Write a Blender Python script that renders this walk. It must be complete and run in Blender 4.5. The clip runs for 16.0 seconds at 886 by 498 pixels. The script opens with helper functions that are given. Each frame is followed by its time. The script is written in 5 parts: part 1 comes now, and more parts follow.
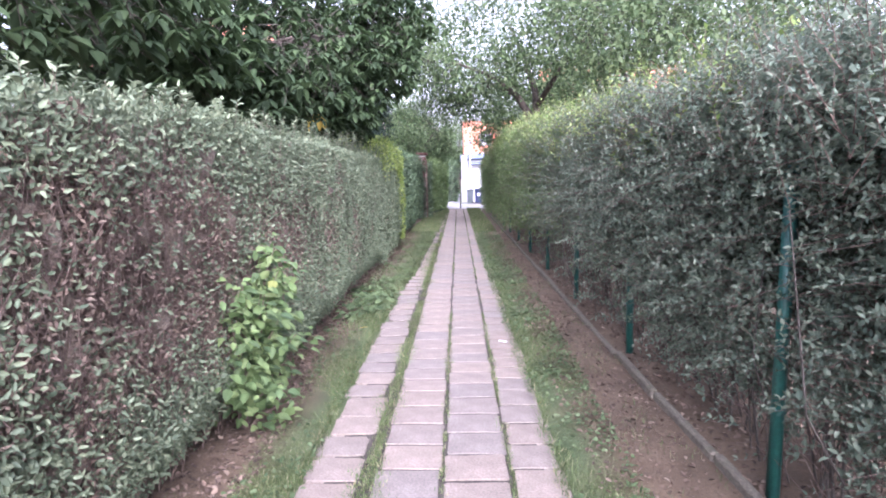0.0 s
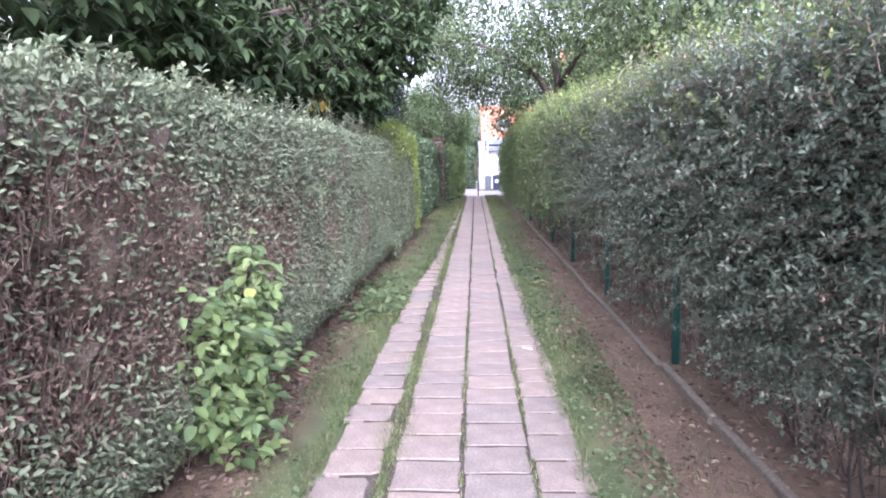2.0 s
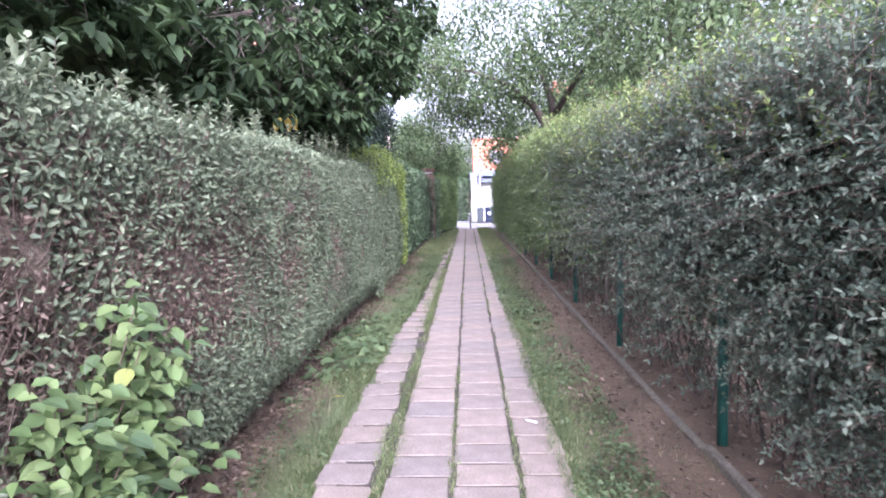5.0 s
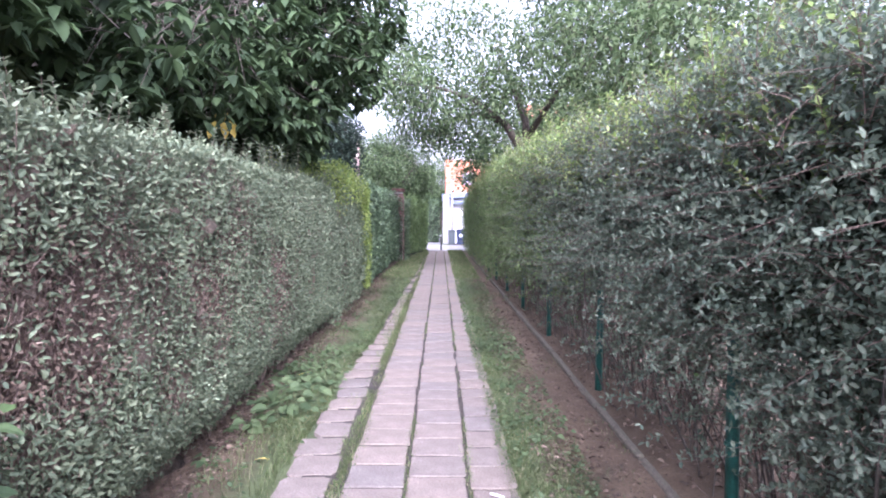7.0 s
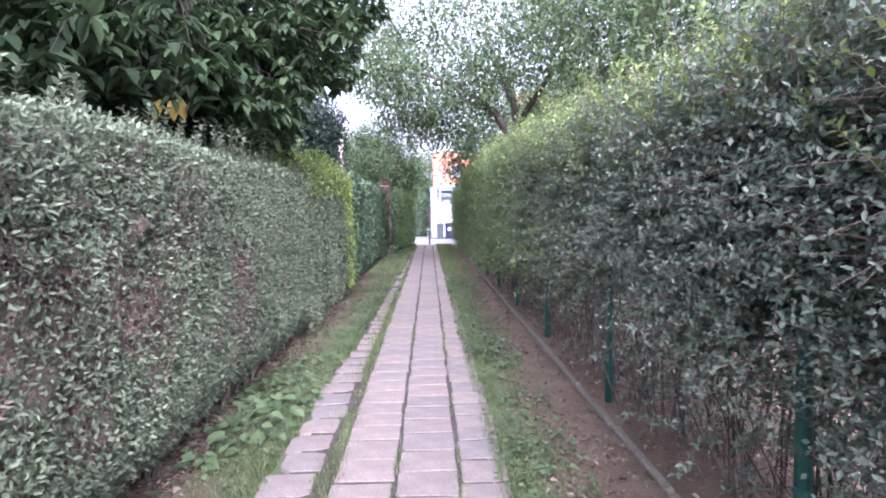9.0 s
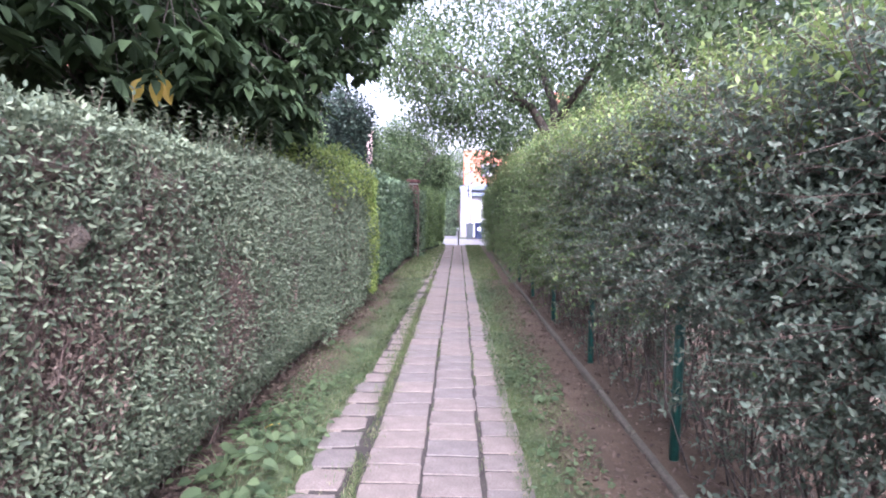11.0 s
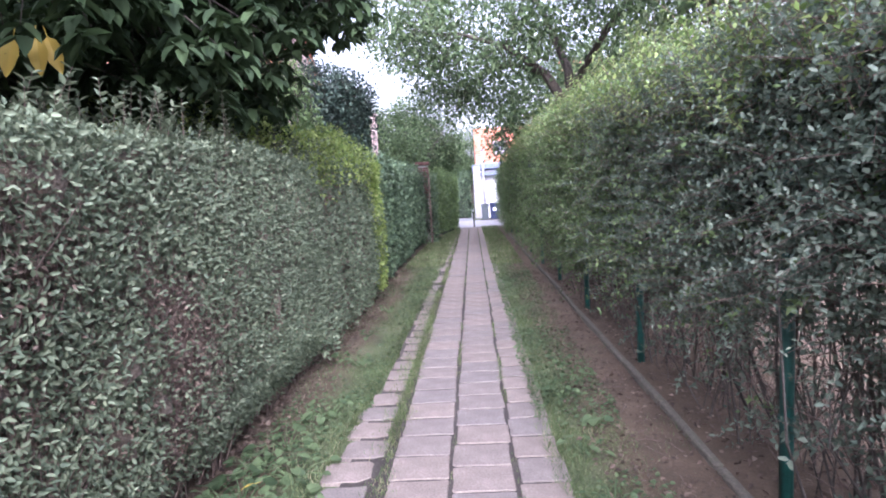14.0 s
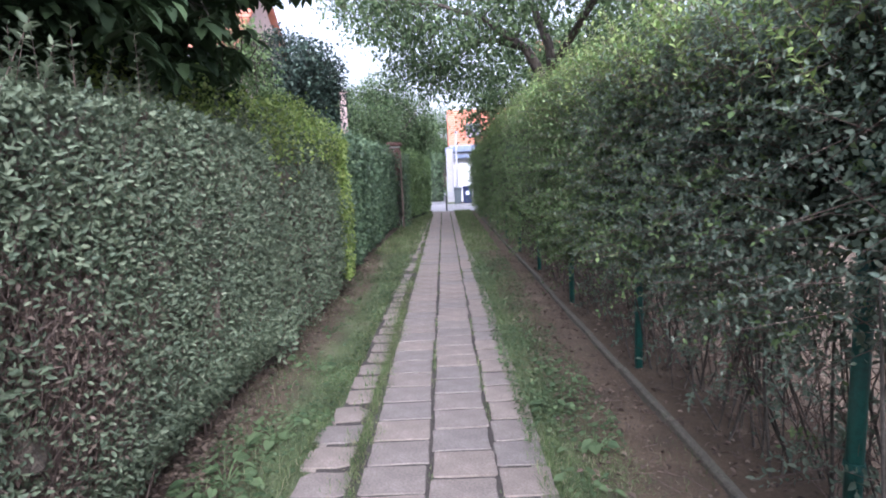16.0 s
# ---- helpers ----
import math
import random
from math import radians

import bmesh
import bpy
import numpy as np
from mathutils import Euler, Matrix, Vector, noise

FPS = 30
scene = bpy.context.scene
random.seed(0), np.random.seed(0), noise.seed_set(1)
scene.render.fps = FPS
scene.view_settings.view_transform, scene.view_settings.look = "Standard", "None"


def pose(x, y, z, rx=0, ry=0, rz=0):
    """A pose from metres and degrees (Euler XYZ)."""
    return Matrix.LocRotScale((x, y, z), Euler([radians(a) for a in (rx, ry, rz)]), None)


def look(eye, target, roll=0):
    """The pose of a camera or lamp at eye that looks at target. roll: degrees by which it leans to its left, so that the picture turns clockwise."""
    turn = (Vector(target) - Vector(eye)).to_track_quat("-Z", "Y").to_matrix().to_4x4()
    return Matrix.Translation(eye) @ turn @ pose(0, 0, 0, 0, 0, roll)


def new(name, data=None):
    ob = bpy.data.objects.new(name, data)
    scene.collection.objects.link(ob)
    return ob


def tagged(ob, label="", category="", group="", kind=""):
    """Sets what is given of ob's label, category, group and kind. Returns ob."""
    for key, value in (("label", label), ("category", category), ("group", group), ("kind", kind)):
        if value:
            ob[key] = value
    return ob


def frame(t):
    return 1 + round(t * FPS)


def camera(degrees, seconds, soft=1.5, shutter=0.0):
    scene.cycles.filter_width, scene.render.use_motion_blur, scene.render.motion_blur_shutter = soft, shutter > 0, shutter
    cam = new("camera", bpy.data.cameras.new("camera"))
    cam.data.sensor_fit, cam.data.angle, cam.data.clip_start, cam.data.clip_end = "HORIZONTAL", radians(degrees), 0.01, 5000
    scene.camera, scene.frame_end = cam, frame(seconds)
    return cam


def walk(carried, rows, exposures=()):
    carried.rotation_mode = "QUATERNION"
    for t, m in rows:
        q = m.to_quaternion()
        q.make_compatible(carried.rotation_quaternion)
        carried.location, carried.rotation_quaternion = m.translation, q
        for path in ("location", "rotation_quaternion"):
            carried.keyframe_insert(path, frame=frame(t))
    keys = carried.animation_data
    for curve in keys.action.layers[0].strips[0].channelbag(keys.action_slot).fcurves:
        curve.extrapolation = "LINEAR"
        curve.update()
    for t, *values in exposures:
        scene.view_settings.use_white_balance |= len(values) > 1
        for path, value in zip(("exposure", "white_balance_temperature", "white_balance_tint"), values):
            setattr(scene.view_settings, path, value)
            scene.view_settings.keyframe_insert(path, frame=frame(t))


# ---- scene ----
cam = camera(75.3, 16.0, soft=1.9)
PATH = [
    (0, (0.105, -0.034, 1.654), (0.05, 1.951, 1.413), -0.9),
    (0.5, (0.099, 0.13, 1.629), (0.077, 2.114, 1.378), -2.0),
    (1, (0.09, 0.312, 1.607), (0.067, 2.299, 1.376), -1.7),
    (1.5, (0.085, 0.481, 1.62), (0.015, 2.47, 1.422), -0.6),
    (2, (0.101, 0.684, 1.634), (-0.016, 2.661, 1.35), -1.4),
    (2.5, (0.107, 0.887, 1.615), (-0.004, 2.86, 1.302), -2.4),
    (3, (0.099, 1.052, 1.611), (-0.011, 3.033, 1.357), -2.6),
    (3.2, (0.104, 1.116, 1.612), (-0.007, 3.099, 1.378), -2.6),
    (5.3, (0.116, 1.807, 1.594), (0.022, 3.799, 1.433), -0.9),
    (5.5, (0.14, 1.893, 1.604), (0.033, 3.884, 1.451), -0.9),
    (6, (0.167, 2.09, 1.629), (0.091, 4.082, 1.466), -1.5),
    (6.5, (0.188, 2.268, 1.611), (0.161, 4.261, 1.447), -1.5),
    (7, (0.205, 2.42, 1.602), (0.214, 4.418, 1.5), 0.2),
    (7.5, (0.195, 2.543, 1.619), (0.29, 4.538, 1.531), 0.7),
    (8, (0.214, 2.77, 1.629), (0.31, 4.764, 1.505), -1.1),
    (8.5, (0.214, 2.907, 1.608), (0.3, 4.9, 1.471), -1.6),
    (9, (0.219, 3.097, 1.589), (0.267, 5.093, 1.465), -0.7),
    (9.2, (0.226, 3.144, 1.588), (0.208, 5.142, 1.5), 0.7),
    (11.3, (0.204, 3.995, 1.682), (0.151, 5.99, 1.548), 0.7),
    (11.5, (0.21, 4.03, 1.685), (0.157, 6.025, 1.552), 0.5),
    (12, (0.224, 4.236, 1.694), (0.182, 6.227, 1.512), -0.9),
    (12.5, (0.225, 4.395, 1.674), (0.189, 6.386, 1.488), -0.7),
    (13, (0.219, 4.578, 1.649), (0.184, 6.57, 1.475), 0.2),
    (13.5, (0.211, 4.728, 1.663), (0.096, 6.723, 1.574), -1.1),
    (14, (0.213, 4.958, 1.672), (0.102, 6.946, 1.481), -3.4),
    (14.5, (0.205, 5.136, 1.644), (0.113, 7.124, 1.441), -1.2),
    (15, (0.167, 5.308, 1.622), (0.12, 7.297, 1.425), 0.1),
    (15.5, (0.148, 5.469, 1.637), (0.113, 7.457, 1.428), -0.5),
    (16, (0.147, 5.668, 1.656), (0.135, 7.652, 1.402), -2.4),
]
walk(cam, [(t, look(eye, target, roll)) for t, eye, target, roll in PATH],
     exposures=[(0, 2.37, 5470, 32), (3, 2.34, 5470, 32), (9, 2.33, 5340, 33), (12.5, 2.19, 5470, 32), (14.5, 2.02, 5340, 29), (16, 1.74, 5340, 22)])

# ---- world, sun, exposure ----
world = bpy.data.worlds.new("overcast_sky")
scene.world = world
world.use_nodes = True
wn = world.node_tree.nodes
wl = world.node_tree.links
sky = wn.new("ShaderNodeTexSky")
sky.sky_type = "NISHITA"
sky.sun_disc = False
sky.sun_elevation = radians(34)
sky.sun_rotation = radians(173)
sky.air_density = 1.5
sky.dust_density = 6.0
sky.ozone_density = 1.0
grey = wn.new("ShaderNodeHueSaturation")
grey.inputs["Saturation"].default_value = 0.22
grey.inputs["Value"].default_value = 1.0
wl.new(sky.outputs[0], grey.inputs["Color"])
wl.new(grey.outputs[0], wn["Background"].inputs[0])
wn["Background"].inputs[1].default_value = 0.15
sun = new("sun", bpy.data.lights.new("sun", "SUN"))
sun.data.energy = 1.7
sun.data.angle = radians(65)
sun.data.color = (1.0, 0.97, 0.94)
sun.matrix_world = look((1.55, -12, 8.7), (0, 0, 0))

# ---- materials ----


def nodes_of(name):
    m = bpy.data.materials.new(name)
    m.use_nodes = True
    return m, m.node_tree.nodes, m.node_tree.links, m.node_tree.nodes["Principled BSDF"]


def ramp(nd, lk, source, stops):
    r = nd.new("ShaderNodeValToRGB")
    while len(r.color_ramp.elements) < len(stops):
        r.color_ramp.elements.new(0.5)
    for e, (p, c) in zip(r.color_ramp.elements, stops):
        e.position, e.color = p, (*c, 1)
    lk.new(source, r.inputs[0])
    return r


def noise_node(nd, lk, scale, detail=4.0, rough=0.6, stretch=None):
    tc = nd.new("ShaderNodeTexCoord")
    n = nd.new("ShaderNodeTexNoise")
    n.inputs["Scale"].default_value, n.inputs["Detail"].default_value, n.inputs["Roughness"].default_value = scale, detail, rough
    if stretch:
        mp = nd.new("ShaderNodeMapping")
        mp.inputs["Scale"].default_value = stretch
        lk.new(tc.outputs["Object"], mp.inputs[0])
        lk.new(mp.outputs[0], n.inputs[0])
    else:
        lk.new(tc.outputs["Object"], n.inputs[0])
    return n


def bump(nd, lk, source, bsdf, strength=0.4, distance=0.01):
    b = nd.new("ShaderNodeBump")
    b.inputs["Strength"].default_value, b.inputs["Distance"].default_value = strength, distance
    lk.new(source, b.inputs["Height"])
    lk.new(b.outputs[0], bsdf.inputs["Normal"])


def mixed(nd, lk, a, b, fac, mode="MIX"):
    x = nd.new("ShaderNodeMix")
    x.data_type, x.blend_type = "RGBA", mode
    if isinstance(fac, float):
        x.inputs[0].default_value = fac
    else:
        lk.new(fac, x.inputs[0])
    lk.new(a, x.inputs[6])
    lk.new(b, x.inputs[7])
    return x.outputs[2]


def leaf_mat(name, stops, rough=0.45, thin=0.25, by_object=False, patch=0.6):
    """Leaves: each its own shade, in broad patches of growth, letting some light through."""
    m, nd, lk, b = nodes_of(name)
    if by_object:
        src = nd.new("ShaderNodeObjectInfo").outputs["Random"]
    else:
        src = nd.new("ShaderNodeNewGeometry").outputs["Random Per Island"]
    r = ramp(nd, lk, src, stops)
    n = noise_node(nd, lk, 1.3, 3)
    p = ramp(nd, lk, n.outputs[0], [(0.3, (patch,) * 3), (0.7, (1.15,) * 3)])
    col = mixed(nd, lk, r.outputs[0], p.outputs[0], 1.0, "MULTIPLY")
    lk.new(col, b.inputs["Base Color"])
    b.inputs["Roughness"].default_value = rough
    b.inputs["Specular IOR Level"].default_value = 0.28
    t = nd.new("ShaderNodeBsdfTranslucent")
    lk.new(col, t.inputs[0])
    mx = nd.new("ShaderNodeMixShader")
    mx.inputs[0].default_value = thin
    lk.new(b.outputs[0], mx.inputs[1])
    lk.new(t.outputs[0], mx.inputs[2])
    lk.new(mx.outputs[0], nd["Material Output"].inputs[0])
    return m


def rough_mat(name, stops, scale, strength=0.4, rough=0.9, stretch=None, vary=False, distance=0.01, fine=60.0):
    """A matt surface: coarse stains, fine grain and relief."""
    m, nd, lk, b = nodes_of(name)
    n = noise_node(nd, lk, scale, 6, 0.65, stretch)
    r = ramp(nd, lk, n.outputs[0], stops)
    f = noise_node(nd, lk, fine, 3, 0.7)
    g = ramp(nd, lk, f.outputs[0], [(0.3, (0.65,) * 3), (0.7, (1.22,) * 3)])
    col = mixed(nd, lk, r.outputs[0], g.outputs[0], 1.0, "MULTIPLY")
    if vary:
        o = ramp(nd, lk, nd.new("ShaderNodeObjectInfo").outputs["Random"], [(0.0, (0.92, 0.92, 0.96)), (0.35, (1.0, 0.97, 0.98)), (0.7, (1.07, 1.01, 0.99)), (1.0, (1.16, 1.10, 1.07))])
        col = mixed(nd, lk, col, o.outputs[0], 1.0, "MULTIPLY")
    lk.new(col, b.inputs["Base Color"])
    b.inputs["Roughness"].default_value = rough
    bump(nd, lk, f.outputs[0], b, strength, distance)
    return m


M_SLAB = rough_mat("worn_concrete", [(0.26, (0.094, 0.079, 0.064)), (0.36, (0.154, 0.132, 0.109)), (0.56, (0.186, 0.160, 0.134)), (0.74, (0.254, 0.225, 0.192))], 5.0, 0.9, 0.9, vary=True, distance=0.006, fine=75.0)
M_CURB = rough_mat("mossy_concrete", [(0.3, (0.076, 0.066, 0.047)), (0.5, (0.135, 0.117, 0.087)), (0.7, (0.105, 0.105, 0.063))], 4.0, 0.9, 0.95, distance=0.02)
M_SOIL = rough_mat("dry_soil", [(0.25, (0.088, 0.058, 0.038)), (0.5, (0.155, 0.103, 0.068)), (0.75, (0.215, 0.152, 0.104))], 3.0, 0.8, 1.0, distance=0.02, fine=45.0)
M_BARK = rough_mat("bark", [(0.3, (0.035, 0.028, 0.022)), (0.6, (0.085, 0.068, 0.052)), (0.8, (0.13, 0.11, 0.09))], 14.0, 0.8, 0.95, (1, 1, 0.25), distance=0.02)
M_TWIG = rough_mat("twig_bark", [(0.3, (0.07, 0.045, 0.035)), (0.55, (0.15, 0.105, 0.08)), (0.8, (0.25, 0.2, 0.16))], 5.0, 0.3, 0.9)
M_STEM = rough_mat("stem_bark", [(0.3, (0.045, 0.038, 0.030)), (0.55, (0.095, 0.082, 0.066)), (0.8, (0.16, 0.14, 0.115))], 6.0, 0.4, 0.95)
M_CORE = rough_mat("inner_twigs", [(0.3, (0.10, 0.076, 0.052)), (0.55, (0.175, 0.134, 0.094)), (0.8, (0.26, 0.203, 0.146))], 18.0, 1.0, 1.0, (1, 1, 0.4), distance=0.05)
# dark green of the hedge cores: shade between the leaves put into colour
M_CORE_G = rough_mat("inner_leaf_shade", [(0.3, (0.038, 0.050, 0.032)), (0.6, (0.072, 0.095, 0.058)), (0.8, (0.11, 0.135, 0.082))], 18.0, 1.0, 1.0, distance=0.05)
M_BED = rough_mat("dark_joint_soil", [(0.3, (0.03, 0.024, 0.019)), (0.6, (0.055, 0.045, 0.035)), (0.8, (0.05, 0.055, 0.03))], 6.0, 0.8, 1.0)
M_ASPHALT = rough_mat("worn_asphalt", [(0.3, (0.16, 0.155, 0.16)), (0.7, (0.26, 0.25, 0.25))], 1.5, 0.4, 0.9)
M_PAVE = rough_mat("pale_paving", [(0.3, (0.27, 0.255, 0.25)), (0.7, (0.36, 0.345, 0.34))], 2.0, 0.3, 0.85)
M_RENDER_W = rough_mat("white_render", [(0.3, (0.54, 0.53, 0.53)), (0.7, (0.64, 0.63, 0.63))], 1.2, 0.2, 0.9)
M_RENDER_G = rough_mat("grey_render", [(0.3, (0.26, 0.25, 0.252)), (0.7, (0.34, 0.33, 0.332))], 1.2, 0.2, 0.9)
M_RENDER_P = rough_mat("pink_render", [(0.3, (0.34, 0.24, 0.21)), (0.7, (0.42, 0.32, 0.28))], 1.2, 0.2, 0.9)
M_TILE = rough_mat("roof_tile", [(0.3, (0.33, 0.125, 0.075)), (0.7, (0.45, 0.185, 0.115))], 2.5, 0.4, 0.8, vary=True)
M_BRICK = rough_mat("red_brick", [(0.3, (0.085, 0.04, 0.03)), (0.7, (0.135, 0.068, 0.052))], 8.0, 0.5, 0.9, vary=True)
M_MORTAR = rough_mat("mortar", [(0.3, (0.3, 0.28, 0.26)), (0.7, (0.42, 0.4, 0.37))], 8.0, 0.4, 0.95)
M_BLUE = rough_mat("blue_grey_sheet", [(0.3, (0.10, 0.13, 0.2)), (0.7, (0.17, 0.2, 0.28))], 3.0, 0.1, 0.5)
M_GLASS = rough_mat("window_pane", [(0.3, (0.02, 0.025, 0.03)), (0.7, (0.05, 0.055, 0.06))], 0.5, 0.0, 0.08)
M_PAINT = rough_mat("green_paint", [(0.3, (0.010, 0.060, 0.048)), (0.6, (0.016, 0.088, 0.068)), (0.85, (0.03, 0.085, 0.065))], 9.0, 0.15, 0.45)
M_POLE = rough_mat("pale_steel", [(0.3, (0.26, 0.25, 0.25)), (0.7, (0.34, 0.33, 0.33))], 4.0, 0.15, 0.5)
M_DARK = rough_mat("dark_iron", [(0.3, (0.02, 0.02, 0.022)), (0.7, (0.05, 0.045, 0.045))], 9.0, 0.2, 0.6)
M_BIN_G = rough_mat("grey_plastic", [(0.3, (0.05, 0.065, 0.07)), (0.7, (0.085, 0.10, 0.105))], 4.0, 0.1, 0.5)
M_BIN_B = rough_mat("blue_plastic", [(0.3, (0.012, 0.02, 0.06)), (0.7, (0.025, 0.04, 0.10))], 4.0, 0.1, 0.45)
M_STICKER = rough_mat("white_label", [(0.3, (0.7, 0.7, 0.72)), (0.7, (0.8, 0.8, 0.8))], 4.0, 0.0, 0.5)

L_PRIVET = leaf_mat("clipped_hedge_leaf", [(0.0, (0.085, 0.112, 0.068)), (0.4, (0.128, 0.16, 0.095)), (0.75, (0.168, 0.203, 0.121)), (1.0, (0.20, 0.23, 0.138))], 0.62, 0.25, patch=0.75)
L_DRY = leaf_mat("dry_leaf", [(0.0, (0.125, 0.09, 0.066)), (0.5, (0.21, 0.155, 0.115)), (1.0, (0.30, 0.232, 0.175))], 0.8, 0.15)
L_LITTER = leaf_mat("fallen_leaf", [(0.0, (0.055, 0.038, 0.028)), (0.5, (0.125, 0.09, 0.066)), (0.85, (0.18, 0.128, 0.092)), (1.0, (0.27, 0.21, 0.155))], 0.8, 0.1)
L_YELLOWISH = leaf_mat("yellow_green_leaf", [(0.0, (0.13, 0.20, 0.045)), (0.5, (0.24, 0.325, 0.075)), (1.0, (0.38, 0.44, 0.135))], 0.5, 0.42)
L_IVY = leaf_mat("ivy_leaf", [(0.0, (0.050, 0.085, 0.046)), (0.6, (0.092, 0.140, 0.072)), (1.0, (0.16, 0.215, 0.112))], 0.5, 0.25)
L_LILAC = leaf_mat("light_green_leaf", [(0.0, (0.088, 0.140, 0.052)), (0.6, (0.150, 0.220, 0.080)), (1.0, (0.23, 0.305, 0.12))], 0.5, 0.35)
L_CLOVER = leaf_mat("ground_weed_leaf", [(0.0, (0.055, 0.088, 0.036)), (0.6, (0.085, 0.125, 0.052)), (1.0, (0.13, 0.165, 0.08))], 0.6, 0.25)
L_HIGH = leaf_mat("tall_hedge_leaf", [(0.0, (0.082, 0.116, 0.082)), (0.5, (0.13, 0.168, 0.116)), (0.85, (0.182, 0.222, 0.152)), (1.0, (0.228, 0.262, 0.188))], 0.55, 0.35, patch=0.75)
L_SHOOT = leaf_mat("new_shoot_leaf", [(0.0, (0.10, 0.16, 0.045)), (0.5, (0.19, 0.27, 0.075)), (1.0, (0.32, 0.395, 0.135))], 0.42, 0.4)
L_NUT = leaf_mat("broad_tree_leaf", [(0.0, (0.026, 0.046, 0.019)), (0.5, (0.042, 0.070, 0.028)), (1.0, (0.070, 0.108, 0.042))], 0.72, 0.38)
L_TREE = leaf_mat("tree_leaf", [(0.0, (0.050, 0.082, 0.036)), (0.5, (0.100, 0.150, 0.062)), (1.0, (0.19, 0.25, 0.115))], 0.5, 0.5)
L_DARK = leaf_mat("dark_tree_leaf", [(0.0, (0.016, 0.030, 0.022)), (0.6, (0.030, 0.050, 0.034)), (1.0, (0.055, 0.08, 0.052))], 0.55, 0.15)
L_BUSH = leaf_mat("shrub_leaf", [(0.0, (0.066, 0.108, 0.048)), (0.5, (0.118, 0.175, 0.07)), (0.95, (0.185, 0.245, 0.095)), (1.0, (0.28, 0.30, 0.09))], 0.45, 0.3, by_object=True)
L_WEED = leaf_mat("weed_leaf", [(0.0, (0.062, 0.10, 0.042)), (1.0, (0.15, 0.205, 0.09))], 0.65, 0.3, by_object=True)
L_AUTUMN = leaf_mat("yellow_leaf", [(0.0, (0.5, 0.36, 0.06)), (1.0, (0.62, 0.47, 0.1))], 0.5, 0.35, by_object=True)
L_GRASS = leaf_mat("grass_blade", [(0.0, (0.060, 0.092, 0.030)), (0.5, (0.105, 0.145, 0.052)), (0.8, (0.16, 0.19, 0.08)), (1.0, (0.32, 0.28, 0.17))], 0.55, 0.3, patch=0.6)


def ground_mat():
    """Soil that is greener where the turf grows, brown where leaves have fallen."""
    m, nd, lk, b = nodes_of("turf_and_soil")
    n = noise_node(nd, lk, 2.2, 6, 0.65)
    soil = ramp(nd, lk, n.outputs[0], [(0.3, (0.066, 0.046, 0.027)), (0.55, (0.108, 0.074, 0.044)), (0.75, (0.165, 0.118, 0.074))])
    n2 = noise_node(nd, lk, 1.1, 5, 0.6)
    turf = ramp(nd, lk, n2.outputs[0], [(0.35, (0.05, 0.075, 0.025)), (0.6, (0.10, 0.12, 0.05)), (0.75, (0.17, 0.14, 0.085))])
    tc = nd.new("ShaderNodeTexCoord")
    sp = nd.new("ShaderNodeSeparateXYZ")
    lk.new(tc.outputs["Object"], sp.inputs[0])
    ad = nd.new("ShaderNodeMath")
    ad.operation = "MULTIPLY_ADD"
    lk.new(n2.outputs[0], ad.inputs[0])
    ad.inputs[1].default_value = 0.5
    lk.new(sp.outputs[0], ad.inputs[2])
    # turf lies between about x = -1.1 and x = 0.9
    band = ramp(nd, lk, ad.outputs[0], [(0.0, (0, 0, 0)), (1.0, (0, 0, 0))])
    mr = nd.new("ShaderNodeMapRange")
    mr.inputs["From Min"].default_value, mr.inputs["From Max"].default_value = -2.0, 2.0
    lk.new(ad.outputs[0], mr.inputs[0])
    lk.new(mr.outputs[0], band.inputs[0])
    els = band.color_ramp.elements
    els[0].position = 0.27
    els[1].position = 0.84
    for p in (0.33, 0.76):
        e = els.new(p)
        e.color = (1, 1, 1, 1)
    col = mixed(nd, lk, soil.outputs[0], turf.outputs[0], band.outputs[0])
    f = noise_node(nd, lk, 55, 4, 0.7)
    g = ramp(nd, lk, f.outputs[0], [(0.3, (0.65,) * 3), (0.7, (1.2,) * 3)])
    col = mixed(nd, lk, col, g.outputs[0], 1.0, "MULTIPLY")
    lk.new(col, b.inputs["Base Color"])
    b.inputs["Roughness"].default_value = 1.0
    bump(nd, lk, f.outputs[0], b, 0.8, 0.02)
    return m


M_GROUND = ground_mat()

# ---- mesh helpers ----
rng = np.random.default_rng(7)


def empty(name, label, category, group="", kind="", at=(0, 0, 0)):
    ob = new(name)
    ob.location = at
    return tagged(ob, label, category, group, kind)


def part(name, bm, material, parent=None, label="", kind="", smooth=False):
    me = bpy.data.meshes.new(name)
    bm.to_mesh(me)
    bm.free()
    if smooth:
        for p in me.polygons:
            p.use_smooth = True
    me.materials.append(material)
    ob = new(name, me)
    if parent:
        ob.parent = parent
        ob.matrix_parent_inverse = Matrix.Translation(parent.location).inverted()
    if label or kind:
        tagged(ob, label, kind=kind)
    return ob


def array_mesh(name, verts, faces, material, parent=None, label="", kind=""):
    """One mesh from arrays of vertices and of equal faces."""
    me = bpy.data.meshes.new(name)
    n, k = faces.shape
    me.vertices.add(len(verts))
    me.vertices.foreach_set("co", np.ascontiguousarray(verts, dtype=np.float32).ravel())
    me.loops.add(n * k)
    me.loops.foreach_set("vertex_index", np.ascontiguousarray(faces, dtype=np.int32).ravel())
    me.polygons.add(n)
    me.polygons.foreach_set("loop_start", np.arange(0, n * k, k, dtype=np.int32))
    me.update(calc_edges=True)
    me.materials.append(material)
    ob = new(name, me)
    if parent:
        ob.parent = parent
        ob.matrix_parent_inverse = Matrix.Translation(parent.location).inverted()
    if label or kind:
        tagged(ob, label, kind=kind)
    return ob


